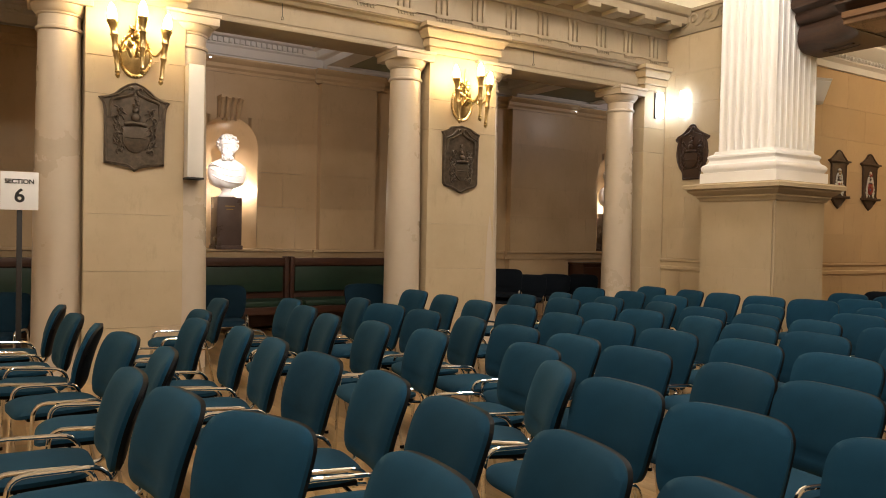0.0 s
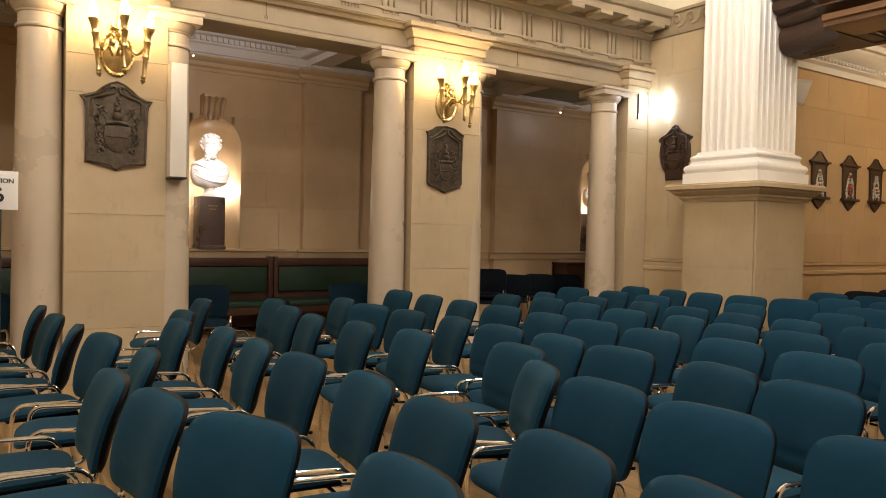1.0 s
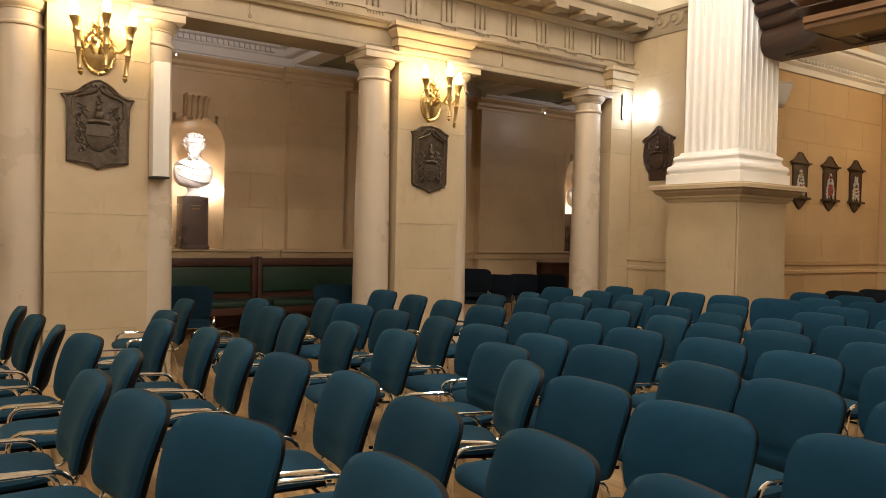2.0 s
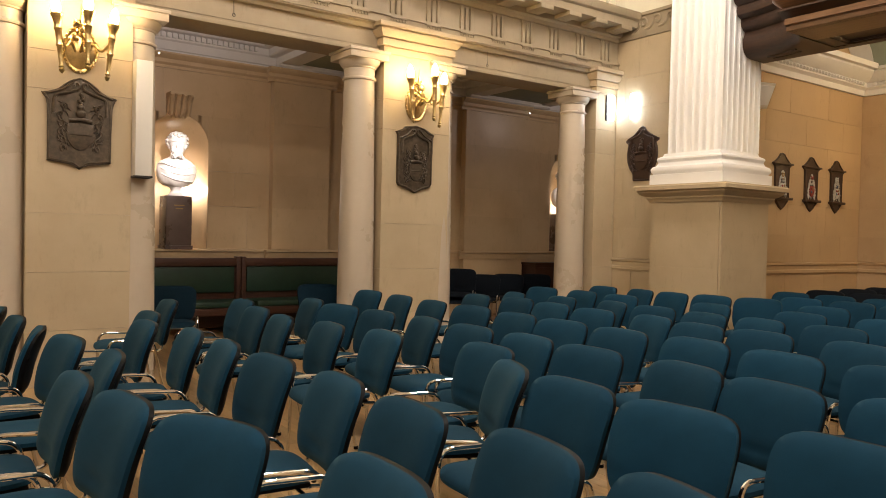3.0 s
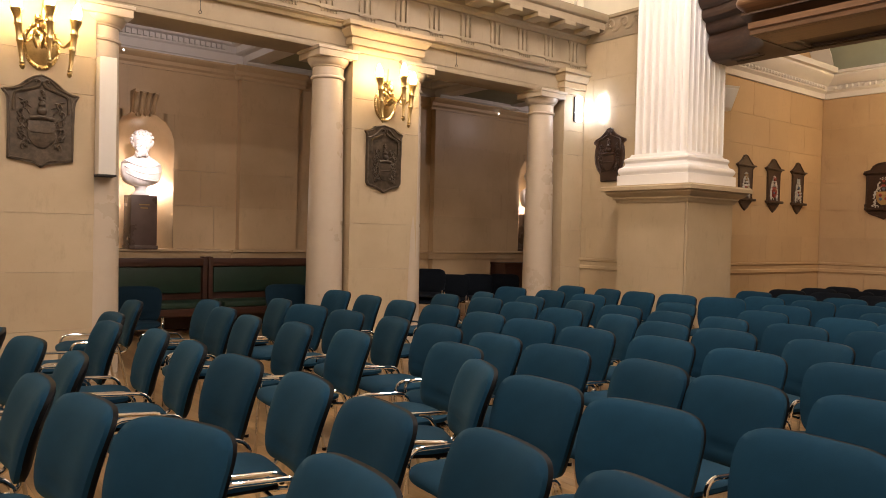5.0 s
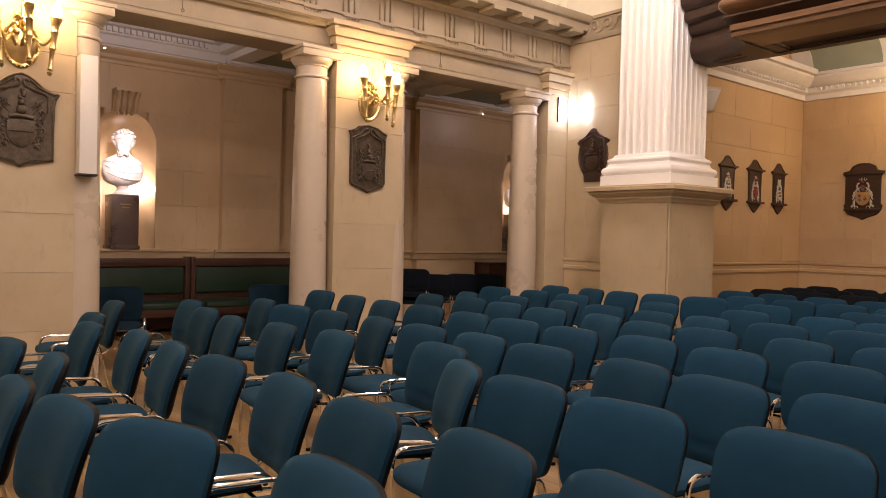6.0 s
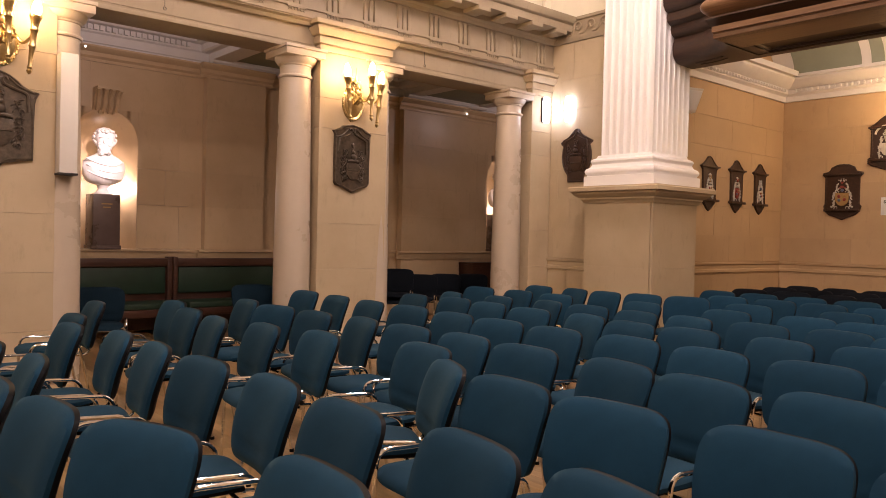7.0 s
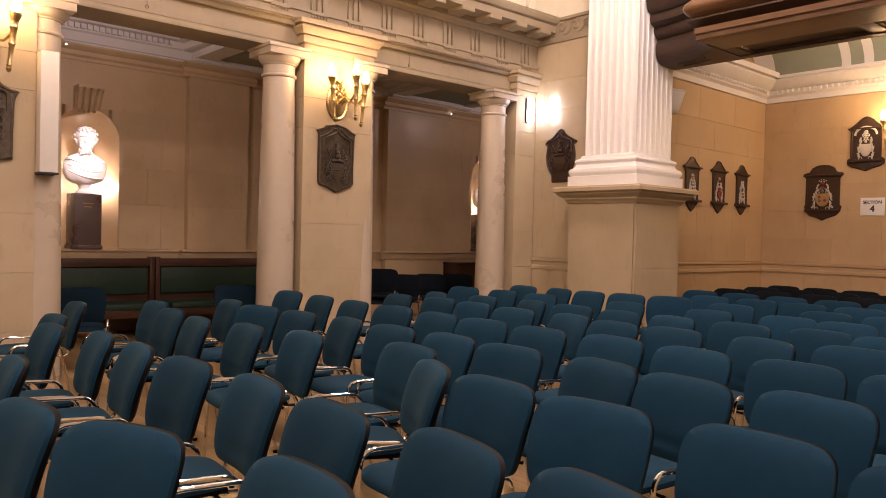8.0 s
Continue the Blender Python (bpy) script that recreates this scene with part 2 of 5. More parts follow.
def slab(bm, outline, d0, d1, m=None, bevel=0.0):
    """Extrudes an outline of (across, up) pairs from depth d0 to d1; across runs along x, depth along -y."""
    m = m or Matrix()
    front = [bm.verts.new(m @ Vector((u, -d1, v))) for u, v in outline]
    back = [bm.verts.new(m @ Vector((u, -d0, v))) for u, v in outline]
    n = len(outline)
    f = bm.faces.new(front)
    for k in range(n):
        bm.faces.new((back[k], back[(k + 1) % n], front[(k + 1) % n], front[k]))
    bm.faces.new(back)
    if bevel:
        bmesh.ops.bevel(bm, geom=list(f.edges), offset=bevel, segments=2, profile=0.5, affect="EDGES", clamp_overlap=True)


def blob(bm, c, s, m=None, turn=0.0, sub=2):
    mm = (m or Matrix()) @ Matrix.Translation(c) @ Matrix.Rotation(turn, 4, "Y") @ Matrix.Diagonal((*s, 1))
    bmesh.ops.create_icosphere(bm, subdivisions=sub, radius=1.0, matrix=mm)


def mesh_of(name, bm, mat, smooth=35):
    bmesh.ops.remove_doubles(bm, verts=bm.verts, dist=1e-5)
    bmesh.ops.recalc_face_normals(bm, faces=bm.faces)
    me = bpy.data.meshes.new(name)
    bm.to_mesh(me)
    bm.free()
    me.materials.append(mat)
    if smooth:
        me.shade_smooth()
        me.set_sharp_from_angle(angle=radians(smooth))
    return me


def part(name, bm, mat, parent, label="", smooth=35):
    ob = new(name, mesh_of(name, bm, mat, smooth))
    ob.parent = parent
    return tagged(ob, label) if label else ob


def thing(name, label, category, group="", kind="", m=None):
    ob = new(name)
    if m is not None:
        ob.matrix_world = m
    return tagged(ob, label, category, group, kind)


def structure(name, bm, mat, label, category, smooth=35):
    return tagged(new(name, mesh_of(name, bm, mat, smooth)), label, category, kind="structure")


def bms():
    return bmesh.new()

# ---- structure ----
PIER_Y = 7.5            # face of the colonnade piers
WALL_Y = 10.72          # back wall of the aisle
END_X = 12.19           # end wall under the gallery
SIDE_Y = 5.80           # side wall under the gallery
RETURN_X = 8.45         # short wall that closes the colonnade

bm = bms()
box(bm, -14, 13, -9, 11.5, -0.3, -0.012)
floor = structure("floor", bm, FLOOR_WOOD, "worn golden oak board floor", "floor", 0)


def niche_wall(bm, x0, x1, z0, z1, nx, a=0.42, sill=1.16, spring=2.63, y=WALL_Y, seg=20):
    """One bay of the back wall with a round-headed niche."""
    def q(*ps):
        bm.faces.new([bm.verts.new(p) for p in ps])
    q((x0, y, z0), (nx - a, y, z0), (nx - a, y, z1), (x0, y, z1))
    q((nx + a, y, z0), (x1, y, z0), (x1, y, z1), (nx + a, y, z1))
    q((nx - a, y, z0), (nx + a, y, z0), (nx + a, y, sill), (nx - a, y, sill))
    arch = [(nx - a * math.cos(math.pi * k / seg), spring + a * math.sin(math.pi * k / seg)) for k in range(seg + 1)]
    for (ax, az), (bx, bz) in zip(arch, arch[1:]):
        q((ax, y, az), (bx, y, bz), (bx, y, z1), (ax, y, z1))
    ring = lambda k: (nx - a * math.cos(math.pi * k / seg), y + a * math.sin(math.pi * k / seg))
    for k in range(seg):
        (ax, ay), (bx, by) = ring(k), ring(k + 1)
        q((ax, ay, sill), (bx, by, sill), (bx, by, spring), (ax, ay, spring))
        q((ax, ay, sill), (bx, by, sill), (nx, y, sill))
        for j in range(8):
            t0, t1 = math.pi / 2 * j / 8, math.pi / 2 * (j + 1) / 8
            def s(px, py, t):
                return (nx + (px - nx) * math.cos(t), y + (py - y) * math.cos(t), spring + a * math.sin(t))
            ps = [s(ax, ay, t0), s(bx, by, t0), s(bx, by, t1), s(ax, ay, t1)]
            q(*(ps if j < 7 else ps[:3]))


bm = bms()
niche_wall(bm, -4.0, 0.8, 0, 4.6, -0.58)
niche_wall(bm, 0.8, 4.95, 0, 4.6, 3.10)
niche_wall(bm, 4.95, 8.05, 0, 4.6, 6.75)
niche_wall(bm, 8.05, 13, 0, 4.6, 10.66)
box(bm, -4, 13, WALL_Y + 0.6, WALL_Y + 0.9, 0, 4.6)
wall_north = structure("wall_north", bm, AISLE_STONE, "warm brown limestone aisle wall with round-headed niches", "wall")

bm = bms()
for x0, x1 in ((0.80, 1.75), (4.45, 5.38), (8.05, 9.42), (-2.9, -1.95)):
    box(bm, x0, x1, 10.60, WALL_Y + 0.02, 0, 3.67, 0.006)
structure("aisle_pilaster_trim", bm, AISLE_STONE, "flat limestone pilasters on the aisle wall", "trim")

# dado shelf and stone band of the aisle wall, broken forward over the pilasters
dado = [(0, 1.02), (0.03, 1.02), (0.03, 1.05), (0.05, 1.08), (0.05, 1.12), (0.08, 1.13), (0.08, 1.16), (0, 1.16)]
band = [(0, 3.66), (0.02, 3.66), (0.02, 3.70), (0.05, 3.73), (0.05, 3.78), (0.09, 3.80), (0.12, 3.84), (0.12, 3.86), (0, 3.86)]
pils = [(-2.9, -1.95), (0.80, 1.75), (4.45, 5.38), (8.05, 9.42)]
for nm, prof in (("dado_trim", dado), ("stone_band_trim", band)):
    bm = bms()
    edges = [-4.0] + [v for p in pils for v in p] + [13.0]
    for i, (a, b) in enumerate(zip(edges, edges[1:])):
        y = 10.60 if i % 2 else WALL_Y
        o = 0.11 if i % 2 else 0
        sweep(bm, prof, (a - o, y, 0), (b + o, y, 0), (0, -1, 0))
    structure(nm, bm, AISLE_STONE, "moulded limestone band along the aisle wall", "trim")

# aisle ceiling: white plaster, broad cross beams with sunk grey-green fields, dentilled cornice
BEAMS = ((-2.9, -1.5), (0.86, 2.05), (4.48, 5.85), (8.05, 9.95))
bm = bms()
box(bm, -4, 13, 7.9, 11.5, 4.42, 4.7)
for a, b in BEAMS:
    box(bm, a, b, 8.05, 10.72, 3.95, 4.43)
    for x0, x1, y0, y1 in ((a, a + 0.30, 8.05, 10.72), (b - 0.22, b, 8.05, 10.72), (a + 0.30, b - 0.22, 8.05, 8.30), (a + 0.30, b - 0.22, 10.47, 10.72)):
        box(bm, x0, x1, y0, y1, 3.915, 3.951)
    sweep(bm, [(0, 3.862), (0.09, 3.862), (0.13, 3.89), (0.13, 3.92), (0, 3.92)], (a, 10.6, 0), (b, 10.6, 0), (0, -1, 0))
corn = [(0, 3.862), (0.07, 3.862), (0.07, 3.89), (0.09, 3.90), (0.10, 4.01), (0.13, 4.03), (0.13, 4.12), (0.23, 4.13), (0.27, 4.18), (0.33, 4.22), (0.33, 4.25), (0, 4.25)]
side_corn = [(0, 4.01), (0.10, 4.01), (0.13, 4.03), (0.13, 4.12), (0.23, 4.13), (0.27, 4.18), (0.33, 4.22), (0.33, 4.25), (0, 4.25)]
edges = [-4.0] + [v for pair in BEAMS for v in pair] + [12.4]
for a, b in zip(edges[::2], edges[1::2]):
    sweep(bm, corn, (a, WALL_Y, 0), (b, WALL_Y, 0), (0, -1, 0))
    sweep(bm, side_corn, (b, 8.1, 0), (b, 10.7, 0), (-1, 0, 0))
    sweep(bm, side_corn, (a, 8.1, 0), (a, 10.7, 0), (1, 0, 0))
    x = a + 0.36
    while x < b - 0.34:
        box(bm, x, x + 0.048, WALL_Y - 0.18, WALL_Y - 0.12, 4.05, 4.115)
        x += 0.078
aisle_ceiling = structure("ceiling_aisle", bm, PLASTER, "white plaster aisle ceiling with beams and dentilled cornice", "ceiling", 0)
bm = bms()
for a, b in BEAMS:
    box(bm, a + 0.30, b - 0.22, 8.30, 10.47, 3.944, 3.949)
structure("ceiling_field", bm, GREEN_PLASTER, "grey-green painted fields sunk in the aisle beams", "ceiling", 0)

# colonnade: beam, frieze, cornice and upper wall
X0, X1 = -4.0, RETURN_X
bm = bms()
box(bm, X0, X1, 7.60, 8.05, 3.56, 3.90)
box(bm, X0, X1, 7.585, 8.06, 3.53, 3.575, 0.006)
box(bm, X0, X1, 7.592, 8.0, 3.60, 3.612)
sweep(bm, [(0, 3.80), (0.05, 3.80), (0.07, 3.835), (0.11, 3.85), (0.11, 3.87), (0, 3.87)], (X0, 7.60, 0), (X1, 7.60, 0), (0, -1, 0))
box(bm, X0, X1, 7.475, 8.05, 3.865, 3.955)
box(bm, X0, X1, 7.455, 8.05, 3.955, 3.985)
box(bm, X0, X1, 7.50, 8.05, 3.985, 4.40)
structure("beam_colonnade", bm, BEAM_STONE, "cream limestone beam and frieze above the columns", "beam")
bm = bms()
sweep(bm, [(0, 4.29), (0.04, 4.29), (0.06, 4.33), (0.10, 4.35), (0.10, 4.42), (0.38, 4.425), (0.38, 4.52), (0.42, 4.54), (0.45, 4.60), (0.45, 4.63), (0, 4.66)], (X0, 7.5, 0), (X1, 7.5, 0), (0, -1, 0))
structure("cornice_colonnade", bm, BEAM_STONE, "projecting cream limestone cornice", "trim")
bm = bms()
box(bm, X0, X1, 7.62, 8.05, 4.64, 9.0)
for i in range(26):
    x = X0 + 0.3 + i * 0.48
    box(bm, x, x + 0.30, 7.57, 7.63, 4.78, 6.2, 0.01)
upper = structure("wall_upper", bm, CREAM, "brightly lit pale upper hall wall with ribbed panels", "wall")

# short return wall, wall behind it and the pier core
bm = bms()
box(bm, RETURN_X, RETURN_X + 0.35, 5.9, 8.1, 0, 4.625)
structure("wall_return", bm, STONE, "cream limestone return wall closing the colonnade", "wall")
bm = bms()
box(bm, RETURN_X, RETURN_X + 0.35, 5.9, 8.1, 4.625, 9.0)
structure("wall_return_upper", bm, CREAM, "pale cream painted wall above the scroll band", "wall")
bm = bms()
box(bm, RETURN_X + 0.35, END_X + 0.3, SIDE_Y, SIDE_Y + 0.3, 0, 4.9)
structure("wall_side", bm, OCHRE, "ochre limestone side wall under the gallery", "wall")
bm = bms()
box(bm, RETURN_X + 0.35, 13, 7.9, 8.1, 0, 4.6)
structure("wall_aisle_inner", bm, AISLE_STONE, "plain inner wall of the aisle", "wall")
bm = bms()
box(bm, END_X, END_X + 0.4, -9, 6.1, 0, 9.0)
structure("wall_end", bm, OCHRE, "ochre limestone end wall under the gallery", "wall")
bm = bms()
box(bm, 12.9, 13.2, 6.1, 11.6, 0, 4.7)
box(bm, -4.3, -4.0, 7.5, 11.6, 0, 9.0)
structure("wall_aisle_end", bm, AISLE_STONE, "plain end wall of the aisle", "wall")
bm = bms()
box(bm, -14, END_X + 0.4, -9.3, -9, 0, 9.0)
structure("wall_south", bm, STONE, "plain limestone wall across the hall", "wall")
bm = bms()
box(bm, -14.3, -14, -9.3, 8.2, 0, 9.0)
box(bm, -14, -4.3, 7.6, 8.2, 0, 9.0)
structure("wall_west", bm, STONE, "plain limestone wall behind", "wall")
bm = bms()
box(bm, -14.3, END_X + 0.4, -9.3, 8.2, 9.0, 9.3)
structure("ceiling_hall", bm, HALL_CEILING, "high beige hall ceiling", "ceiling")

# rails on the return, side and end walls
rail = [(0, 0.99), (0.012, 0.99), (0.012, 1.0), (0.03, 1.01), (0.03, 1.05), (0.018, 1.06), (0.018, 1.11), (0.04, 1.13), (0.04, 1.155), (0, 1.16)]
for nm, a, b, out, mat in (("rail_return_trim", (RETURN_X, 6.0, 0), (RETURN_X, 7.5, 0), (-1, 0, 0), STONE),
                           ("rail_side_trim", (8.4, SIDE_Y, 0), (END_X, SIDE_Y, 0), (0, -1, 0), OCHRE),
                           ("rail_end_trim", (END_X, -9, 0), (END_X, SIDE_Y, 0), (-1, 0, 0), OCHRE)):
    bm = bms()
    sweep(bm, rail, a, b, out)
    structure(nm, bm, mat, "moulded limestone dado rail", "trim")

# wave-scroll band on the return wall
bm = bms()
box(bm, RETURN_X - 0.02, RETURN_X + 0.01, 6.0, 7.5, 4.36, 4.60)
sweep(bm, [(0, 4.29), (0.03, 4.29), (0.05, 4.34), (0.05, 4.365), (0, 4.365)], (RETURN_X, 6.0, 0), (RETURN_X, 7.5, 0), (-1, 0, 0))
sweep(bm, [(0, 4.585), (0.05, 4.59), (0.05, 4.63), (0, 4.63)], (RETURN_X, 6.0, 0), (RETURN_X, 7.5, 0), (-1, 0, 0))
for i in range(6):
    yc = 7.10 - i * 0.235
    pts = [(RETURN_X - 0.026, yc + 0.13, 4.385), (RETURN_X - 0.026, yc + 0.05, 4.40), (RETURN_X - 0.026, yc, 4.46)]
    for k in range(14):
        a, r = math.pi - k * 0.52, 0.082 - 0.0048 * k
        pts.append((RETURN_X - 0.026, yc - 0.075 - r * math.cos(a), 4.485 + r * math.sin(a)))
    tube(bm, pts, 0.019, 6, 0.015, 2)
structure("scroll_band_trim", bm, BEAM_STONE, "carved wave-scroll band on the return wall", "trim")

# ceiling under the gallery: cornice, cove with ribs and grey-green fields
bm = bms()
cove = [(0, 3.75), (0.05, 3.75), (0.06, 3.83), (0.12, 3.86), (0.12, 3.93), (0.22, 3.97), (0.30, 4.05), (0.30, 4.09), (0, 4.10)]
sweep(bm, cove, (9.0, SIDE_Y, 0), (END_X, SIDE_Y, 0), (0, -1, 0))
sweep(bm, cove, (END_X, -9, 0), (END_X, SIDE_Y, 0), (-1, 0, 0))
x = 9.1
while x < END_X - 0.2:
    blob(bm, (x, SIDE_Y - 0.145, 3.90), (0.024, 0.03, 0.034), sub=1)
    x += 0.085
y = SIDE_Y - 0.25
while y > 0:
    blob(bm, (END_X - 0.145, y, 3.90), (0.03, 0.024, 0.034), sub=1)
    y -= 0.085
box(bm, 8.98, 12.5, -9, 6.1, 5.0, 5.2)
def cove_point(k, lift=0.0):
    a = math.pi / 2 * k / 10
    return END_X - 0.33 - 1.9 * (1 - math.cos(a)), 4.10 + (0.84 - lift) * math.sin(a)
box(bm, END_X - 0.36, END_X, -9, 5.8, 4.08, 4.12)
box(bm, 9.0, END_X, 5.42, 5.8, 4.08, 4.16)
for yc, w in ((5.64, 0.30), (4.43, 0.13), (4.12, 0.13), (2.95, 0.13), (2.69, 0.13), (1.5, 0.13), (1.24, 0.13), (-0.4, 0.2), (-2.4, 0.2)):
    for k in range(10):
        (xa, za), (xb, zb) = cove_point(k, 0.06), cove_point(k + 1, 0.06)
        vs = [bm.verts.new((px, py, pz)) for py in (yc - w / 2, yc + w / 2) for px, pz in ((xa, za), (xb, zb), (xb, zb + 0.15), (xa, za + 0.15))]
        for f in ((0, 1, 2, 3), (4, 5, 6, 7), (0, 1, 5, 4), (2, 3, 7, 6)):
            bm.faces.new([vs[i] for i in f])
structure("ceiling_gallery", bm, PLASTER, "white plaster ceiling with egg cornice and cove ribs", "ceiling")
bm = bms()
for k in range(10):
    (xa, za), (xb, zb) = cove_point(k), cove_point(k + 1)
    bm.faces.new([bm.verts.new(p) for p in ((xa, -9, za), (xb, -9, zb), (xb, 5.7, zb), (xa, 5.7, za))])
    bm.faces.new([bm.verts.new(p) for p in ((xa, -9, za + 0.05), (xb, -9, zb + 0.05), (xb, 5.7, zb + 0.05), (xa, 5.7, za + 0.05))])
structure("ceiling_cove", bm, GREEN_PLASTER, "grey-green cove fields between white ribs", "ceiling")

# ---- colonnade piers and columns ----
def unit_block(name, mat):
    b = bms()
    box(b, -0.5, 0.5, -0.5, 0.5, -0.5, 0.5, 0.0022)
    return mesh_of(name, b, mat, 0)


BLOCK_STONE, BLOCK_OCHRE, BLOCK_AISLE = unit_block("stone_block", STONE), unit_block("ochre_block", OCHRE), unit_block("aisle_block", AISLE_STONE)
BLOCKS = []


def block(parent, data, x0, x1, y0, y1, z0, z1):
    BLOCKS.append((parent, data, ((x0 + x1) / 2, (y0 + y1) / 2, (z0 + z1) / 2), (x1 - x0, y1 - y0, z1 - z0)))


COURSES = [0.0, 0.50, 1.03, 1.56, 2.66, 3.005, 3.53]
J = 0.0014


def pier(x0, x1):
    ob = thing("pier", "square cream limestone pier with moulded capital", "pier", "colonnade piers")
    ob["kind"] = "structure"
    b = bms()
    box(b, x0 + 0.02, x1 - 0.02, PIER_Y + 0.03, 8.05, 0, 3.54)
    part("core", b, CORE, ob)
    for a, c in zip(COURSES, COURSES[1:]):
        block(ob, BLOCK_STONE, x0, x1, PIER_Y, 8.05, a + J, c - J)
    b = bms()
    around(b, [(0, 3.53), (0.014, 3.53), (0.014, 3.598), (0.002, 3.601), (0.002, 3.612), (0.04, 3.616), (0.04, 3.69), (0.024, 3.694), (0.024, 3.705), (0.058, 3.71), (0.078, 3.745), (0.10, 3.775), (0.10, 3.795), (0.085, 3.799), (0.085, 3.81), (0.13, 3.815), (0.13, 3.862)], x0, x1, PIER_Y, 8.0)
    part("capital", b, STONE, ob)
    return ob


pier(0.86, 1.735)
pier(4.485, 5.435)
pier(-2.85, -1.95)
pier(8.02, 8.44)


def column(x, y=7.70):
    ob = thing("column", "smooth round limestone column with plain Doric capital", "column", "colonnade columns", m=pose(x, y, 0))
    ob["kind"] = "structure"
    b = bms()
    prof = [(0.215, 0.0)] + [(0.213 - 0.036 * (k / 14) ** 1.6, 3.20 * k / 14) for k in range(1, 15)]
    lathe(b, prof, seg=40)
    part("shaft", b, COLUMN, ob)
    b = bms()
    lathe(b, [(0.177, 3.195), (0.195, 3.20), (0.20, 3.215), (0.195, 3.23), (0.178, 3.235), (0.178, 3.33), (0.19, 3.335), (0.195, 3.35), (0.205, 3.355), (0.225, 3.38), (0.238, 3.41), (0.24, 3.425)], seg=40)
    box(b, -0.25, 0.25, -0.25, 0.25, 3.425, 3.50, 0.006)
    box(b, -0.265, 0.265, -0.265, 0.265, 3.50, 3.535, 0.006)
    part("capital", b, COLUMN, ob)
    return ob


for x in (0.668, 1.80, 4.275, 5.385, 7.75, -1.80, -3.05):
    column(x)

# triglyphs on the frieze and blocks under the cornice
b = bms()
for k in range(3):
    xx = -0.1 + k * 0.075
    box(b, xx, xx + 0.05, -0.03, 0.02, 0, 0.30, 0.008)
box(b, -0.12, 0.12, -0.02, 0.02, 0.27, 0.31)
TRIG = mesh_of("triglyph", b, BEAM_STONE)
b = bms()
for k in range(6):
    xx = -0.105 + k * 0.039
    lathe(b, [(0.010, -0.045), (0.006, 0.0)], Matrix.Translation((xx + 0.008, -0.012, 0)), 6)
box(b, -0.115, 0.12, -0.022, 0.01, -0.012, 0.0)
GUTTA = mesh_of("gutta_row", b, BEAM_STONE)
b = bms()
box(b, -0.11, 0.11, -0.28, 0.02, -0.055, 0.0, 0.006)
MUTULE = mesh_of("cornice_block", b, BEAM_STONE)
frieze = thing("frieze", "limestone frieze ornament of grooved blocks", "frieze")
frieze["kind"] = "structure"
for i in range(25):
    x = 8.18 - i * 0.505
    if x > -3.9:
        for nm, data, loc in (("triglyph", TRIG, (x, 7.5, 3.985)), ("gutta_row", GUTTA, (x, 7.475, 3.953)), ("cornice_block", MUTULE, (x, 7.39, 4.424))):
            ob = new(nm, data)
            ob.parent, ob.location = frieze, loc

# ---- white fluted pilaster on its stone pedestal ----
PX, PY, PWX, PWY = 8.0, 5.41, 1.01, 1.05
ped = thing("pedestal", "square cream limestone pedestal with moulded ledge", "pedestal")
ped["kind"] = "structure"
b = bms()
box(b, PX + 0.012, PX + PWX, PY + 0.012, PY + PWY, 0, 1.98)
part("core", b, CORE, ped)
for a, c in zip((0.0, 0.52, 1.10), (0.52, 1.10, 1.99)):
    block(ped, BLOCK_STONE, PX, PX + 0.03, PY + 0.03, PY + PWY, a + J, c - J)
    block(ped, BLOCK_STONE, PX + 0.03, PX + PWX, PY, PY + 0.03, a + J, c - J)
b = bms()
tube(b, [(PX + 0.006, PY + 0.006, 0), (PX + 0.006, PY + 0.006, 1.95)], 0.014, 8)
part("corner_bead", b, STONE, ped)
b = bms()
around(b, [(0, 1.93), (0.02, 1.93), (0.03, 1.96), (0.055, 1.98), (0.055, 2.00), (0.095, 2.02), (0.13, 2.05), (0.135, 2.075), (0.175, 2.08), (0.175, 2.125), (0.16, 2.143), (0.16, 2.148)], PX, PX + PWX, PY, PY + PWY)
part("ledge", b, STONE, ped, "moulded limestone ledge")

pil = thing("fluted_pilaster", "white painted fluted pilaster on the pedestal", "pilaster")
pil["kind"] = "structure"
b = bms()
around(b, [(o * 1.067, 1.45 + (h - 1.45) * 1.067) for o, h in ((0.02, 2.10), (0.02, 2.235), (-0.01, 2.24), (-0.005, 2.25), (0.012, 2.275), (0.015, 2.30), (0.0, 2.33), (-0.03, 2.345), (-0.04, 2.36), (-0.05, 2.385), (-0.045, 2.405), (-0.035, 2.42), (-0.04, 2.44), (-0.06, 2.455), (-0.085, 2.465), (-0.10, 2.50))], PX, PX + PWX, PY, PY + PWY)
part("base", b, WHITE, pil, "white moulded base")
b = bms()
sx0, sx1, sy0, sy1 = PX + 0.115, PX + PWX - 0.085, PY + 0.105, PY + 0.90


def fluted(n, length):
    """Offsets along one face: fillets with half-round grooves between."""
    out = [(0.0, 0.0)]
    p = length / n
    for k in range(n):
        for j in range(7):
            a = math.pi * j / 6
            out.append((p * (k + 0.5) - 0.36 * p * math.cos(a), 0.13 * p * math.sin(a)))
    return out + [(length, 0.0)]


loop = [(sx0 + d, sy1 - s) for s, d in fluted(7, sy1 - sy0)] + [(sx0 + s, sy0 + d) for s, d in fluted(7, sx1 - sx0)[1:]] + [(sx1, sy1)]
lo = [b.verts.new((x, y, 2.57)) for x, y in loop]
hi = [b.verts.new((x, y, 8.9)) for x, y in loop]
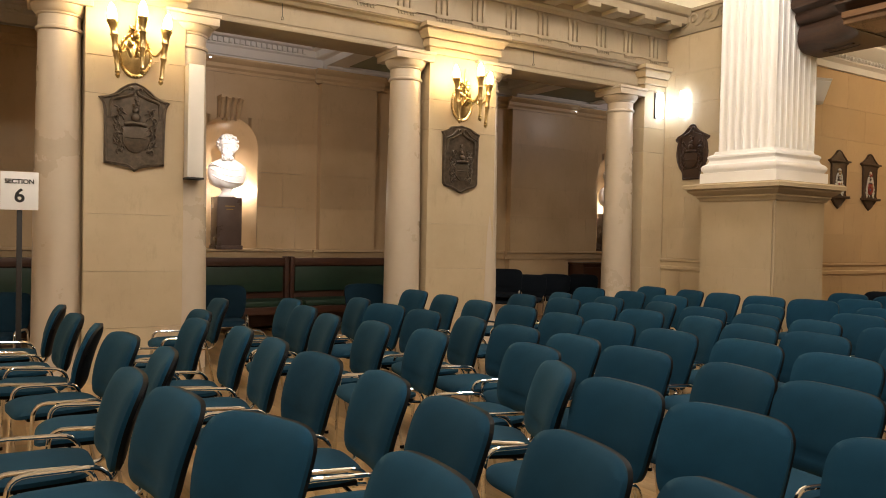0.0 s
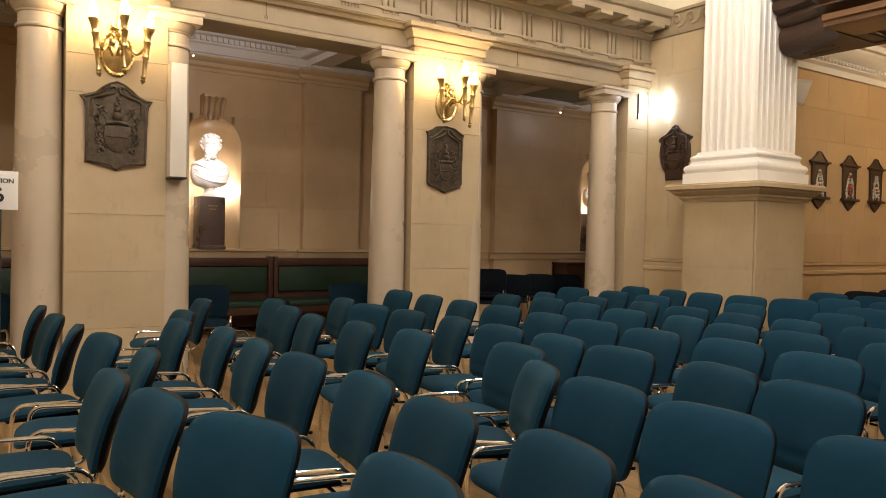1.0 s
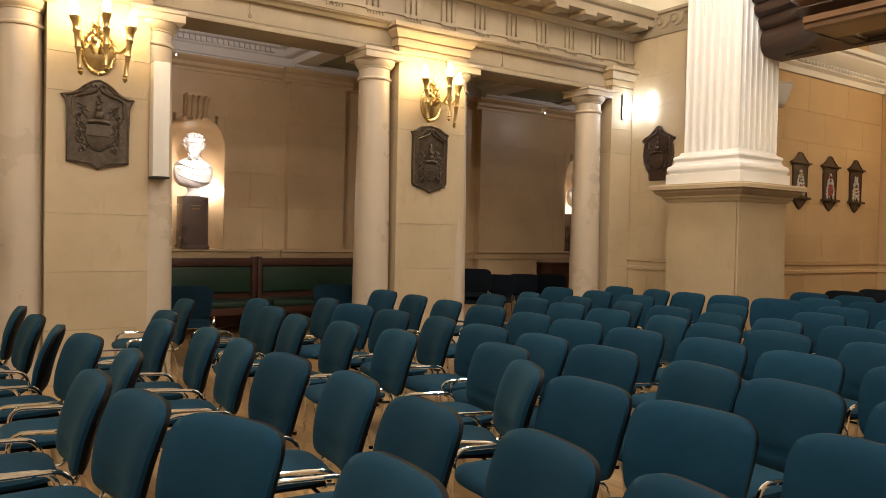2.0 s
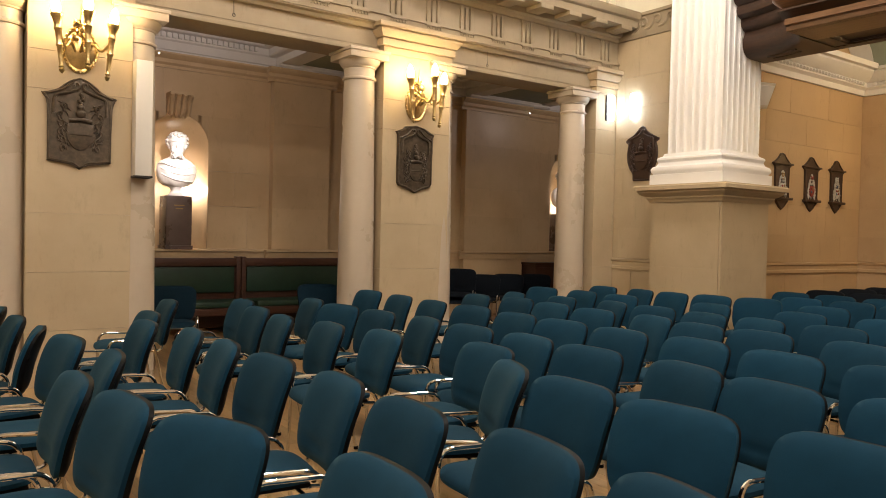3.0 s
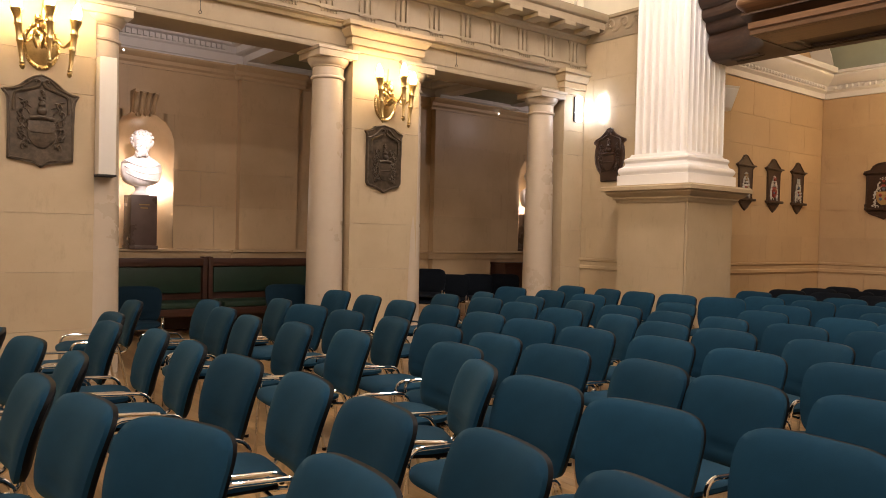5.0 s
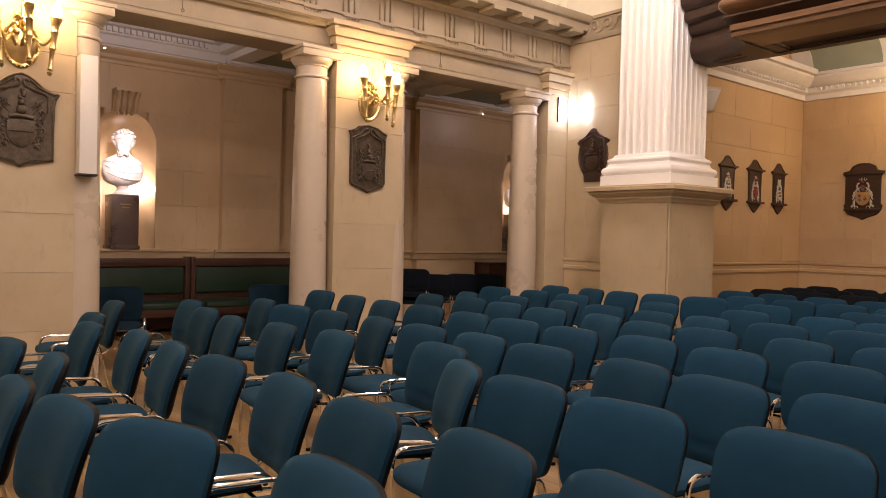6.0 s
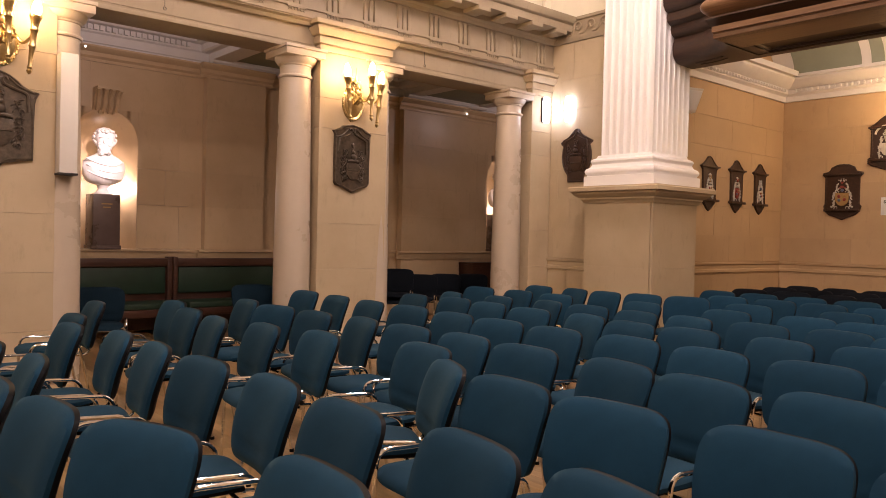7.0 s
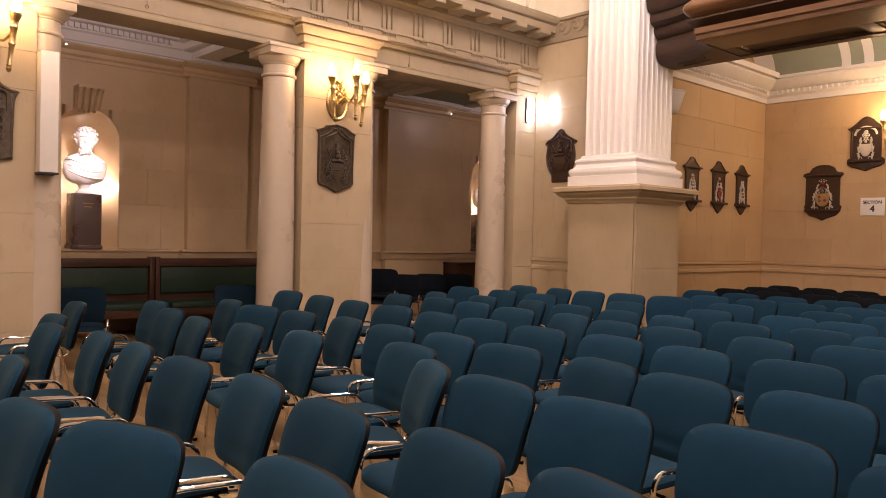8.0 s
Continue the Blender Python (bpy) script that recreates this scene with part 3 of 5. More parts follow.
for k in range(len(loop)):
    j = (k + 1) % len(loop)
    b.faces.new((lo[k], lo[j], hi[j], hi[k]))
b.faces.new(lo), b.faces.new(hi)
part("shaft", b, WHITE, pil, "white fluted shaft", 30)

# ---- dark oak gallery front ----
gal = thing("gallery", "dark varnished oak gallery with moulded front and panelled soffit", "gallery")
gal["kind"] = "structure"
GY0, GY1, GX, GZ = -9.0, 4.555, 7.82, 3.754
b = bms()
sweep(b, [(0, GZ), (0.0, GZ + 0.045), (0.012, GZ + 0.05), (0.012, GZ + 0.055), (0.035, GZ + 0.06), (0.035, GZ + 0.125), (-0.05, GZ + 0.13), (-0.6, GZ + 0.13), (-0.6, GZ)], (GX, GY0, 0), (GX, GY1, 0), (-1, 0, 0))
part("fascia", b, GALLERY_OAK, gal, "lighter oak double fascia")
b = bms()
sweep(b, [(-0.05, GZ + 0.125), (-0.02, GZ + 0.15), (0.03, GZ + 0.18), (0.06, GZ + 0.20), (0.085, GZ + 0.205), (0.085, GZ + 0.225), (0.0, GZ + 0.235), (-0.3, GZ + 0.235), (-0.3, GZ + 0.125)], (GX, GY0, 0), (GX, GY1 + 0.06, 0), (-1, 0, 0))
part("cyma_moulding", b, DARK_OAK, gal)
b = bms()
prof = [(0.02 + 0.125 * math.sin(math.pi * k / 12), GZ + 0.235 + 0.235 * k / 12) for k in range(13)]
ends = [[b.verts.new((GX - o, y, h)) for o, h in prof] for y in (GY0, GY1 + 0.02)]
for k in range(12):
    b.faces.new((ends[0][k], ends[0][k + 1], ends[1][k + 1], ends[1][k]))
cap = [[b.verts.new((GX - 0.02 - (o - 0.02) * math.cos(s), GY1 + 0.02 + (o - 0.02) * math.sin(s), h)) for o, h in prof] for s in [math.pi / 2 * j / 6 for j in range(7)]]
for p, q in zip(cap, cap[1:]):
    for k in range(12):
        b.faces.new((p[k], p[k + 1], q[k + 1], q[k]))
box(b, GX - 0.02, GX + 0.4, GY0, GY1 + 0.02, GZ + 0.236, GZ + 0.47)
part("roll_moulding", b, GALLERY_OAK, gal, "large half-round oak roll")
b = bms()
box(b, GX - 0.05, GX + 0.5, GY0, GY1, GZ + 0.47, GZ + 1.9)
part("parapet", b, DARK_OAK, gal)
b = bms()
box(b, GX + 0.02, 8.98, GY0, GY1, GZ + 0.035, GZ + 0.12)
box(b, GX + 0.01, GX + 0.12, GY0, GY1, GZ, GZ + 0.036)
box(b, 8.86, 8.99, GY0, PY + 0.12, GZ - 0.008, GZ + 0.036)
y = GY1
while y > -8:
    w = 0.16
    box(b, GX + 0.12, 8.86, y - w, y, GZ, GZ + 0.036, 0.004)
    for xx, d in ((GX + 0.12, 1), (8.86, -1)):
        sweep(b, [(0, GZ + 0.012), (0.035, GZ + 0.012), (0.05, GZ + 0.036), (0, GZ + 0.036)], (xx, y - 1.5, 0), (xx, y - w, 0), (d, 0, 0))
    for yy, d in ((y - w, -1), (y - 1.5, 1)):
        sweep(b, [(0, GZ + 0.012), (0.035, GZ + 0.012), (0.05, GZ + 0.036), (0, GZ + 0.036)], (GX + 0.12, yy, 0), (8.86, yy, 0), (0, d, 0))
    y -= 1.5
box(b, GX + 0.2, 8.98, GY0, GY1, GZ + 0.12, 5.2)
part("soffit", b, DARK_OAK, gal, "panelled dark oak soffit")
# rolled console that curves from the pilaster to the gallery front
b = bms()
prof = [(8.98, 3.743), (8.66, 3.743), (8.58, 3.76), (8.52, 3.81), (8.495, 3.87), (8.49, 3.94), (8.50, 3.99), (8.52, 4.03), (8.525, 4.06), (8.49, 4.075), (8.45, 4.11), (8.43, 4.16), (8.44, 4.20), (8.40, 4.215), (8.35, 4.24), (8.335, 4.29), (8.35, 4.35), (8.30, 4.37), (8.26, 4.42), (8.25, 4.50), (8.20, 4.60), (8.15, 5.2), (8.98, 5.2)]
rings = []
for k in range(11):
    a = math.pi / 2 * k / 10
    shift, y = -0.56 * (1 - math.cos(a)), PY + 0.10 - 0.96 * math.sin(a)
    rings.append([b.verts.new((x + (shift if x < 8.9 else 0), y, h)) for x, h in prof])
for p, q in zip(rings, rings[1:]):
    for k in range(len(prof)):
        j = (k + 1) % len(prof)
        b.faces.new((p[k], p[j], q[j], q[k]))
b.faces.new(rings[0]), b.faces.new(rings[-1])
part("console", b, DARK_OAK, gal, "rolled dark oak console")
b = bms()
for shift, rad in ((0.0, 0.016), (0.13, 0.010)):
    tube(b, [(8.67 + shift, 5.28, 3.742), (8.66 + shift, 5.07, 3.742), (8.585 + shift, 4.87, 3.742)], rad, 8, 0.12, 5)
part("curved_bead", b, DARK_OAK, gal)

# ---- stacking chairs ----
def chair_back_point(u, v):
    """u from -1 to 1 across, v from 0 to 1 upward: place on the cushion's middle face."""
    half = 0.235 + 0.025 * math.sin(math.pi * min(v * 0.62, 0.5))
    # rounded corners at the top, softer ones at the foot
    z = 0.442 + 0.376 * v
    y = u * half
    curl = -0.03 * u * u
    x = -0.097 + 0.107 * v - 0.018 * math.sin(math.pi * v) + curl
    return x, y, z


def cushion(bm, offset0, offset1, grow=0.0, n=18, soft0=0.75, soft1=0.75, crease=0.0):
    """A padded board bent along the back: rounded outline by squeezing the grid."""
    def outline(u, v):
        # superellipse squeeze of the unit square
        a, c = u, 2 * v - 1
        p = 5.2 if c > 0 else 7.5
        m = max(abs(a), abs(c), 1e-6)
        l = (abs(a) ** p + abs(c) ** p) ** (1 / p)
        s = m / l if l > 0 else 1
        a, c = a * s * (1 + grow), c * s * (1 + grow)
        if c < 0:
            a *= 1 - 0.07 * c * c
        return a, (c + 1) / 2
    grids = []
    for off, soft in ((offset0, soft0), (offset1, soft1)):
        g = []
        for i in range(n + 1):
            row = []
            for j in range(n + 1):
                u, v = 2 * i / n - 1, j / n
                edge = max(abs(u), abs(2 * v - 1))
                a, w = outline(u, v)
                x, y, z = chair_back_point(a, w)
                fall = 1 - edge ** 6 * soft
                dent = crease * math.exp(-((v - 0.22 - 0.05 * u * u) / 0.055) ** 2) * (1 - u * u) if off < 0 else 0.0
                row.append(bm.verts.new((x + off * fall + dent, y, z)))
            g.append(row)
        grids.append(g)
        for i in range(n):
            for j in range(n):
                bm.faces.new((g[i][j], g[i + 1][j], g[i + 1][j + 1], g[i][j + 1]))
    rim = [(i, 0) for i in range(n)] + [(n, j) for j in range(n)] + [(n - i, n) for i in range(n)] + [(0, n - j) for j in range(n)]
    for (a, c), (d, e) in zip(rim, rim[1:] + rim[:1]):
        bm.faces.new((grids[0][a][c], grids[0][d][e], grids[1][d][e], grids[1][a][c]))


def make_chair(cover, label, group):
    ob = thing("conference_chair", label, "chair", group)
    b = bms()
    cushion(b, -0.042, 0.012, 0.0, 18, 0.7, 0.5, 0.011)
    back = part("backrest", b, cover, ob, "padded cloth back cushion", 60)
    b = bms()
    cushion(b, 0.006, 0.046, -0.006, 18, 0.0, 0.45)
    part("back_shell", b, BLACK, back, "black plastic back shell", 60)
    # seat: rounded pad with a rolled front edge
    b = bms()
    n = 12
    top, low = [], []
    for i in range(n + 1):
        rt, rl = [], []
        for j in range(n + 1):
            u, v = 2 * i / n - 1, 2 * j / n - 1
            m = max(abs(u), abs(v), 1e-6)
            s = m / max((abs(u) ** 4 + abs(v) ** 4) ** 0.25, 1e-6)
            x, y = -0.39 + 0.22 * v * s, 0.235 * u * s * (1 - 0.05 * v)
            edge = max(abs(u), abs(v))
            dip = 0.010 * (1 - u * u) * (1 - v * v)
            roll = -0.025 * max(0.0, -v * s - 0.5) ** 2 * 4
            rt.append(b.verts.new((x, y, 0.485 - dip + roll - 0.02 * edge ** 6)))
            rl.append(b.verts.new((x * 1.0, y, 0.435 + roll + 0.012 * edge ** 6)))
        top.append(rt), low.append(rl)
    for i in range(n):
        for j in range(n):
            b.faces.new((top[i][j], top[i + 1][j], top[i + 1][j + 1], top[i][j + 1]))
            b.faces.new((low[i][j], low[i + 1][j], low[i + 1][j + 1], low[i][j + 1]))
    rim = [(i, 0) for i in range(n)] + [(n, j) for j in range(n)] + [(n - i, n) for i in range(n)] + [(0, n - j) for j in range(n)]
    for (a, c), (d, e) in zip(rim, rim[1:] + rim[:1]):
        b.faces.new((top[a][c], top[d][e], low[d][e], low[a][c]))
    seat = part("seat", b, cover, ob, "padded cloth seat cushion", 60)
    b = bms()
    box(b, -0.56, -0.21, -0.19, 0.19, 0.415, 0.437, 0.01)
    part("seat_pan", b, BLACK, seat, "black plastic seat pan")
    for s in (-1, 1):
        b = bms()
        tube(b, [(-0.57, s * 0.26, 0.006), (-0.545, s * 0.262, 0.522), (-0.20, s * 0.262, 0.505), (-0.10, s * 0.26, 0.006)], 0.011, 10, 0.07, 5)
        leg = part("leg_frame", b, CHROME, ob, "chrome tube legs with low arm bar")
        for fx in (-0.57, -0.10):
            b = bms()
            lathe(b, [(0.014, 0.0), (0.016, 0.004), (0.015, 0.02)], Matrix.Translation((fx, s * 0.26, 0)), 8)
            part("foot_cap", b, BLACK, leg)
        b = bms()
        tube(b, [(-0.36, s * 0.15, 0.418), (-0.10, s * 0.15, 0.395), (-0.075, s * 0.15, 0.60)], 0.0115, 10, 0.06, 5)
        part("back_tube", b, CHROME, ob, "bent chrome back support")
    for cx in (-0.46, -0.26):
        b = bms()
        tube(b, [(cx, -0.255, 0.408), (cx, 0.255, 0.408)], 0.010, 8)
        part("cross_bar", b, CHROME, ob)
    return ob


# rows of chairs, front to back: place across and along the hall, and turn
CHAIR_ROWS = []
CHAIR_ROWS.append([(1.07, 1.72, -2), (0.85, 2.44, 23), (0.69, 2.95, 7), (0.61, 3.46, 0), (0.87, 4.01, -5), (0.78, 4.71, 8), (0.68, 5.18, -10), (0.64, 5.87, 2), (0.60, 6.53, -5)])
CHAIR_ROWS.append([(1.61, 1.15, -13), (1.61, 1.70, -10), (1.55, 2.31, -4), (1.57, 2.91, -6), (1.52, 3.54, 2), (1.49, 4.11, -7), (1.48, 4.70, -6), (1.34, 5.26, -0), (1.51, 5.83, -0), (1.91, 6.74, -3)])
CHAIR_ROWS.append([(2.47, 1.15, -1), (2.40, 1.77, 5), (2.41, 2.32, -3), (2.45, 2.78, -26), (2.76, 3.34, -6), (2.53, 4.11, -7), (2.41, 4.65, -6), (2.30, 5.20, -8), (2.37, 5.85, -3), (2.51, 6.54, -2)])
CHAIR_ROWS.append([(3.26, 1.28, -7), (3.19, 1.84, -7), (3.25, 2.35, -12), (3.23, 3.00, 0), (3.26, 3.55, -6), (3.23, 4.11, -2), (3.22, 4.65, -12), (3.15, 5.23, -1), (3.10, 5.80, 10), (3.13, 6.39, -7)])
CHAIR_ROWS.append([(4.13, 1.16, 13), (4.11, 1.72, -2), (4.09, 2.32, -4), (4.13, 2.92, -5), (4.07, 3.50, -3), (4.08, 4.08, 2), (4.09, 4.61, -4), (4.14, 5.26, -0), (4.10, 5.81, -8), (4.13, 6.44, -7)])
CHAIR_ROWS.append([(5.03, 1.75, -0), (4.93, 2.29, -16), (4.92, 2.96, -5), (4.89, 3.45, -10), (5.01, 3.97, -17), (4.98, 4.59, -3), (5.04, 5.18, -6), (5.11, 5.75, -5), (4.99, 6.26, -8)])
CHAIR_ROWS.append([(5.83, 2.28, -9), (5.73, 2.85, -5), (5.70, 3.43, -16), (5.67, 3.94, -12), (5.74, 4.54, -4), (5.76, 5.06, -19), (5.68, 5.69, -12), (5.57, 6.32, -18)])
CHAIR_ROWS.append([(6.65, 2.88, -2), (6.57, 4.50, -11), (6.52, 5.62, -4), (6.54, 6.22, -8), (6.49, 6.85, 0)])
CHAIR_ROWS.append([(7.39, 3.80, -0), (7.72, 4.71, 13), (7.58, 5.19, -2), (7.47, 5.65, -10), (7.48, 6.13, -17), (7.44, 6.71, -8)])
first = make_chair(TEAL, "teal upholstered stacking chair with black shell and chrome tube frame", "rows of hall chairs")
rng = random.Random(4)
spots = [spot for chair_row in CHAIR_ROWS for spot in chair_row]
for x in (4.13, 4.96, 5.74, 6.57, 7.45, 8.30, 9.12, 9.95, 10.75, 11.5):
    for k in range(-4, 9):
        y = 2.30 + 0.56 * k if x > 7 else 2.38 + 0.59 * k
        if x > 4.6 and y > 6.85 or x > 7.8 and y > 4.7 and x < 9.1 or x > 9.1 and y > 5.4:
            continue
        if all((x - a) ** 2 + (y - c) ** 2 > 0.42 ** 2 for a, c, _ in spots):
            spots.append((x + rng.uniform(-0.03, 0.03), y + rng.uniform(-0.02, 0.02), rng.uniform(-8, 2)))
for x, y, a in ((3.24, 0.72, 2), (2.44, 0.58, 2), (1.62, 0.57, -4)):
    spots.append((x, y, a))
first.matrix_world = pose(spots[0][0], spots[0][1], 0, 0, 0, spots[0][2])
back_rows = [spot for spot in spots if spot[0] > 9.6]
for x, y, a in spots[1:]:
    if x <= 9.6:
        copy_thing(first, pose(x, y, 0, 0, 0, a))
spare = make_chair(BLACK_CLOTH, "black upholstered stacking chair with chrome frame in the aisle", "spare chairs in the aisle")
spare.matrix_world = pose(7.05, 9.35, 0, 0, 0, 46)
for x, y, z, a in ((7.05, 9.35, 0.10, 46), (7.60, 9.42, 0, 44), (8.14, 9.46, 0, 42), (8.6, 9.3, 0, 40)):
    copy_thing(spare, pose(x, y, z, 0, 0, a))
navy = make_chair(SHADE_NAVY, "stacking chair in front of the bench, its cloth darkened to navy for shade", "chairs beside the benches")
navy.matrix_world = pose(2.38, 8.40, 0, 0, 0, 74)
for x, y, a in ((4.04, 8.2, 80), (0.26, 8.0, 70)):
    copy_thing(navy, pose(x, y, 0, 0, 0, a))
# back rows wear the black cloth in place of shade beneath the gallery
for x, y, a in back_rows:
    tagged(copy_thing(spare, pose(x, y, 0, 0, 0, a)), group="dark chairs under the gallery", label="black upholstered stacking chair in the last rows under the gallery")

# ---- green leather benches in the aisle ----
def bench(x0, x1):
    ob = thing("bench", "long dark wood bench with green leather back", "bench", "aisle benches", m=pose((x0 + x1) / 2, 10.25, 0))
    w = (x1 - x0) / 2
    b = bms()
    box(b, -w, w, 0.06, 0.10, 0.08, 1.0, 0.004)
    part("back_board", b, BENCH_WOOD, ob)
    b = bms()
    box(b, -w, w, -0.01, 0.12, 0.94, 1.05, 0.012)
    part("top_rail", b, BENCH_WOOD, ob)
    b = bms()
    box(b, -w + 0.05, w - 0.05, 0.015, 0.07, 0.57, 0.93, 0.02)
    part("back_cushion", b, GREEN_LEATHER, ob, "dark green leather back panel")
    b = bms()
    box(b, -w + 0.03, w - 0.03, -0.45, 0.05, 0.40, 0.48, 0.025)
    part("seat_cushion", b, GREEN_LEATHER, ob, "dark green leather seat")
    b = bms()
    box(b, -w, w, -0.46, 0.06, 0.30, 0.40, 0.01)
    part("seat_frame", b, BENCH_WOOD, ob)
    for s in (-1, 1):
        b = bms()
        box(b, s * w - 0.03, s * w + 0.03, -0.02, 0.12, 0, 1.07, 0.01)
        box(b, s * w - 0.03, s * w + 0.03, -0.46, 0.1, 0, 0.40, 0.01)
        part("end_panel", b, BENCH_WOOD, ob)
    return ob


bench(2.05, 3.82)
bench(3.90, 5.60)
bench(0.2, 1.97)
bench(-1.6, 0.12)

# low brown cupboard beneath the far niche
ob = thing("low_cupboard", "low reddish-brown wooden cupboard against the aisle wall", "cupboard", m=pose(10.1, 10.45, 0))
b = bms()
box(b, -0.62, 0.62, -0.2, 0.2, 0, 0.92, 0.006)
part("body", b, BENCH_WOOD, ob)
b = bms()
box(b, -0.65, 0.65, -0.23, 0.2, 0.92, 0.96, 0.008)
part("top", b, BENCH_WOOD, ob)
for x0, x1 in ((-0.58, -0.02), (0.02, 0.58)):
    b = bms()
    box(b, x0, x1, -0.215, -0.19, 0.08, 0.88, 0.006)
    part("door", b, BENCH_WOOD, ob)

# ---- busts in the niches ----
def bust(nx):
    p = thing("bust_pedestal", "speckled brown granite pedestal in a wall niche", "pedestal", "bust pedestals", m=pose(nx, 10.80, 1.16))
    b = bms()
    box(b, -0.19, 0.19, -0.19, 0.19, 0, 0.05, 0.006)
    box(b, -0.175, 0.175, -0.175, 0.175, 0.05, 0.74, 0.008)
    part("block", b, GRANITE, p)
    b = bms()
    for i in range(2):
        box(b, -0.07 + 0.02 * i, 0.07 - 0.02 * i, -0.178, -0.174, 0.60 - 0.045 * i, 0.615 - 0.045 * i)
    part("inscription_bars", b, GOLD_PAINT, p, "short gilt inscription bars")
    b = bms()
    lathe(b, [(0.11, 0.74), (0.11, 0.765), (0.085, 0.78), (0.07, 0.82), (0.085, 0.845), (0.09, 0.86)], seg=20)
    # draped torso
    rings = []
    for h, rx, ry, cy in ((0.862, 0.10, 0.08, 0), (0.885, 0.19, 0.12, 0), (0.93, 0.26, 0.15, 0), (1.01, 0.295, 0.165, 0), (1.10, 0.305, 0.165, 0), (1.18, 0.285, 0.15, 0.0), (1.235, 0.21, 0.13, 0.0), (1.275, 0.13, 0.105, -0.01), (1.31, 0.09, 0.09, -0.02), (1.40, 0.085, 0.09, -0.025)):
        ring = []
        for k in range(40):
            a = math.tau * k / 40
            fold = 1 + (0.035 * math.sin(a * 9 + h * 14) if 0.88 < h < 1.24 else 0.0)
            ring.append(b.verts.new((rx * 0.9 * fold * math.cos(a), cy + ry * fold * math.sin(a), h)))
        rings.append(ring)
    for r, q in zip(rings, rings[1:]):
        for k in range(40):
            b.faces.new((r[k], r[(k + 1) % 40], q[(k + 1) % 40], q[k]))
    b.faces.new(rings[0]), b.faces.new(rings[-1])
    # head turned a little aside: face, nose, brow, ears, curled hair and beard
    hd = Matrix.Translation((0, -0.03, 1.445)) @ Matrix.Rotation(radians(-16), 4, "Z") @ Matrix.Scale(0.98, 4)
    blob(b, (0, 0, 0), (0.108, 0.135, 0.165), hd, sub=3)
    blob(b, (0, 0.025, 0.06), (0.135, 0.14, 0.12), hd, sub=3)
    blob(b, (0, -0.138, -0.005), (0.019, 0.028, 0.042), hd)
    blob(b, (0, -0.118, 0.055), (0.075, 0.025, 0.018), hd)
    blob(b, (0, -0.115, -0.11), (0.07, 0.055, 0.075), hd)
    for s in (-1, 1):
        blob(b, (0.11 * s, 0.0, -0.01), (0.02, 0.035, 0.045), hd)
        blob(b, (0.045 * s, -0.112, -0.045), (0.035, 0.03, 0.03), hd)
    rc = random.Random(5)
    for k in range(130):
        a, e = rc.uniform(0, math.tau), rc.uniform(-0.6, 1.4)
        if math.sin(a) < -0.35 and e < 0.55:
            continue
        q = rc.uniform(0.020, 0.036)
        blob(b, (0.142 * math.cos(a) * math.cos(e), 0.03 + 0.15 * math.sin(a) * math.cos(e), 0.06 + 0.125 * math.sin(e)), (q, q, q * 0.8), hd, rc.uniform(-1, 1), 1)
    for k in range(26):
        blob(b, (rc.uniform(-0.075, 0.075), -0.12 + rc.uniform(-0.02, 0.05), rc.uniform(-0.185, -0.07)), (0.02, 0.022, 0.028), hd, rc.uniform(-1, 1), 1)
    # sweeping folds of the mantle
    for k in range(3):
        z = 1.21 - 0.085 * k
        tube(b, [(-0.25 + 0.012 * k, -0.09, z), (-0.10, -0.155, z - 0.07), (0.08, -0.165, z - 0.10), (0.22, -0.10, z - 0.03 - 0.03 * k)], 0.011, 7, 0.12, 5)
    statue = new("bust", mesh_of("bust", b, MARBLE, 60))
    statue.matrix_world = pose(nx, 10.80, 1.16)
    tagged(statue, "white marble portrait bust on a granite pedestal", "bust", "portrait busts")


for nx in (3.10, 10.66):
    bust(nx)


def corbel(nx):
    ob = thing("corbel", "ribbed scroll keystone above the niche", "corbel", "niche keystones", m=pose(nx - 0.02, WALL_Y, 3.02))
    b = bms()
    prof = [(0, 0.0), (0.05, 0.01), (0.09, 0.06), (0.10, 0.13), (0.13, 0.2), (0.19, 0.25), (0.25, 0.26), (0.25, 0.29), (0, 0.29)]
    sweep(b, prof, (-0.16, 0, 0), (0.16, 0, 0), (0, -1, 0))
    part("body", b, AISLE_STONE, ob)
    for k in range(4):
        b = bms()
        xx = -0.12 + k * 0.08
        tube(b, [(xx, -0.07, 0.005), (xx, -0.13, 0.06), (xx, -0.14, 0.14), (xx, -0.17, 0.2), (xx * 1.12, -0.235, 0.265)], 0.031, 10, 0.04, 4)
        part("rib", b, AISLE_STONE, ob)
    b = bms()
    for k in range(4):
        blob(b, (-0.09 + 0.06 * k, -0.06, -0.02), (0.02, 0.03, 0.035), sub=1)
    part("drops", b, AISLE_STONE, ob)


corbel(3.10)
corbel(10.66)

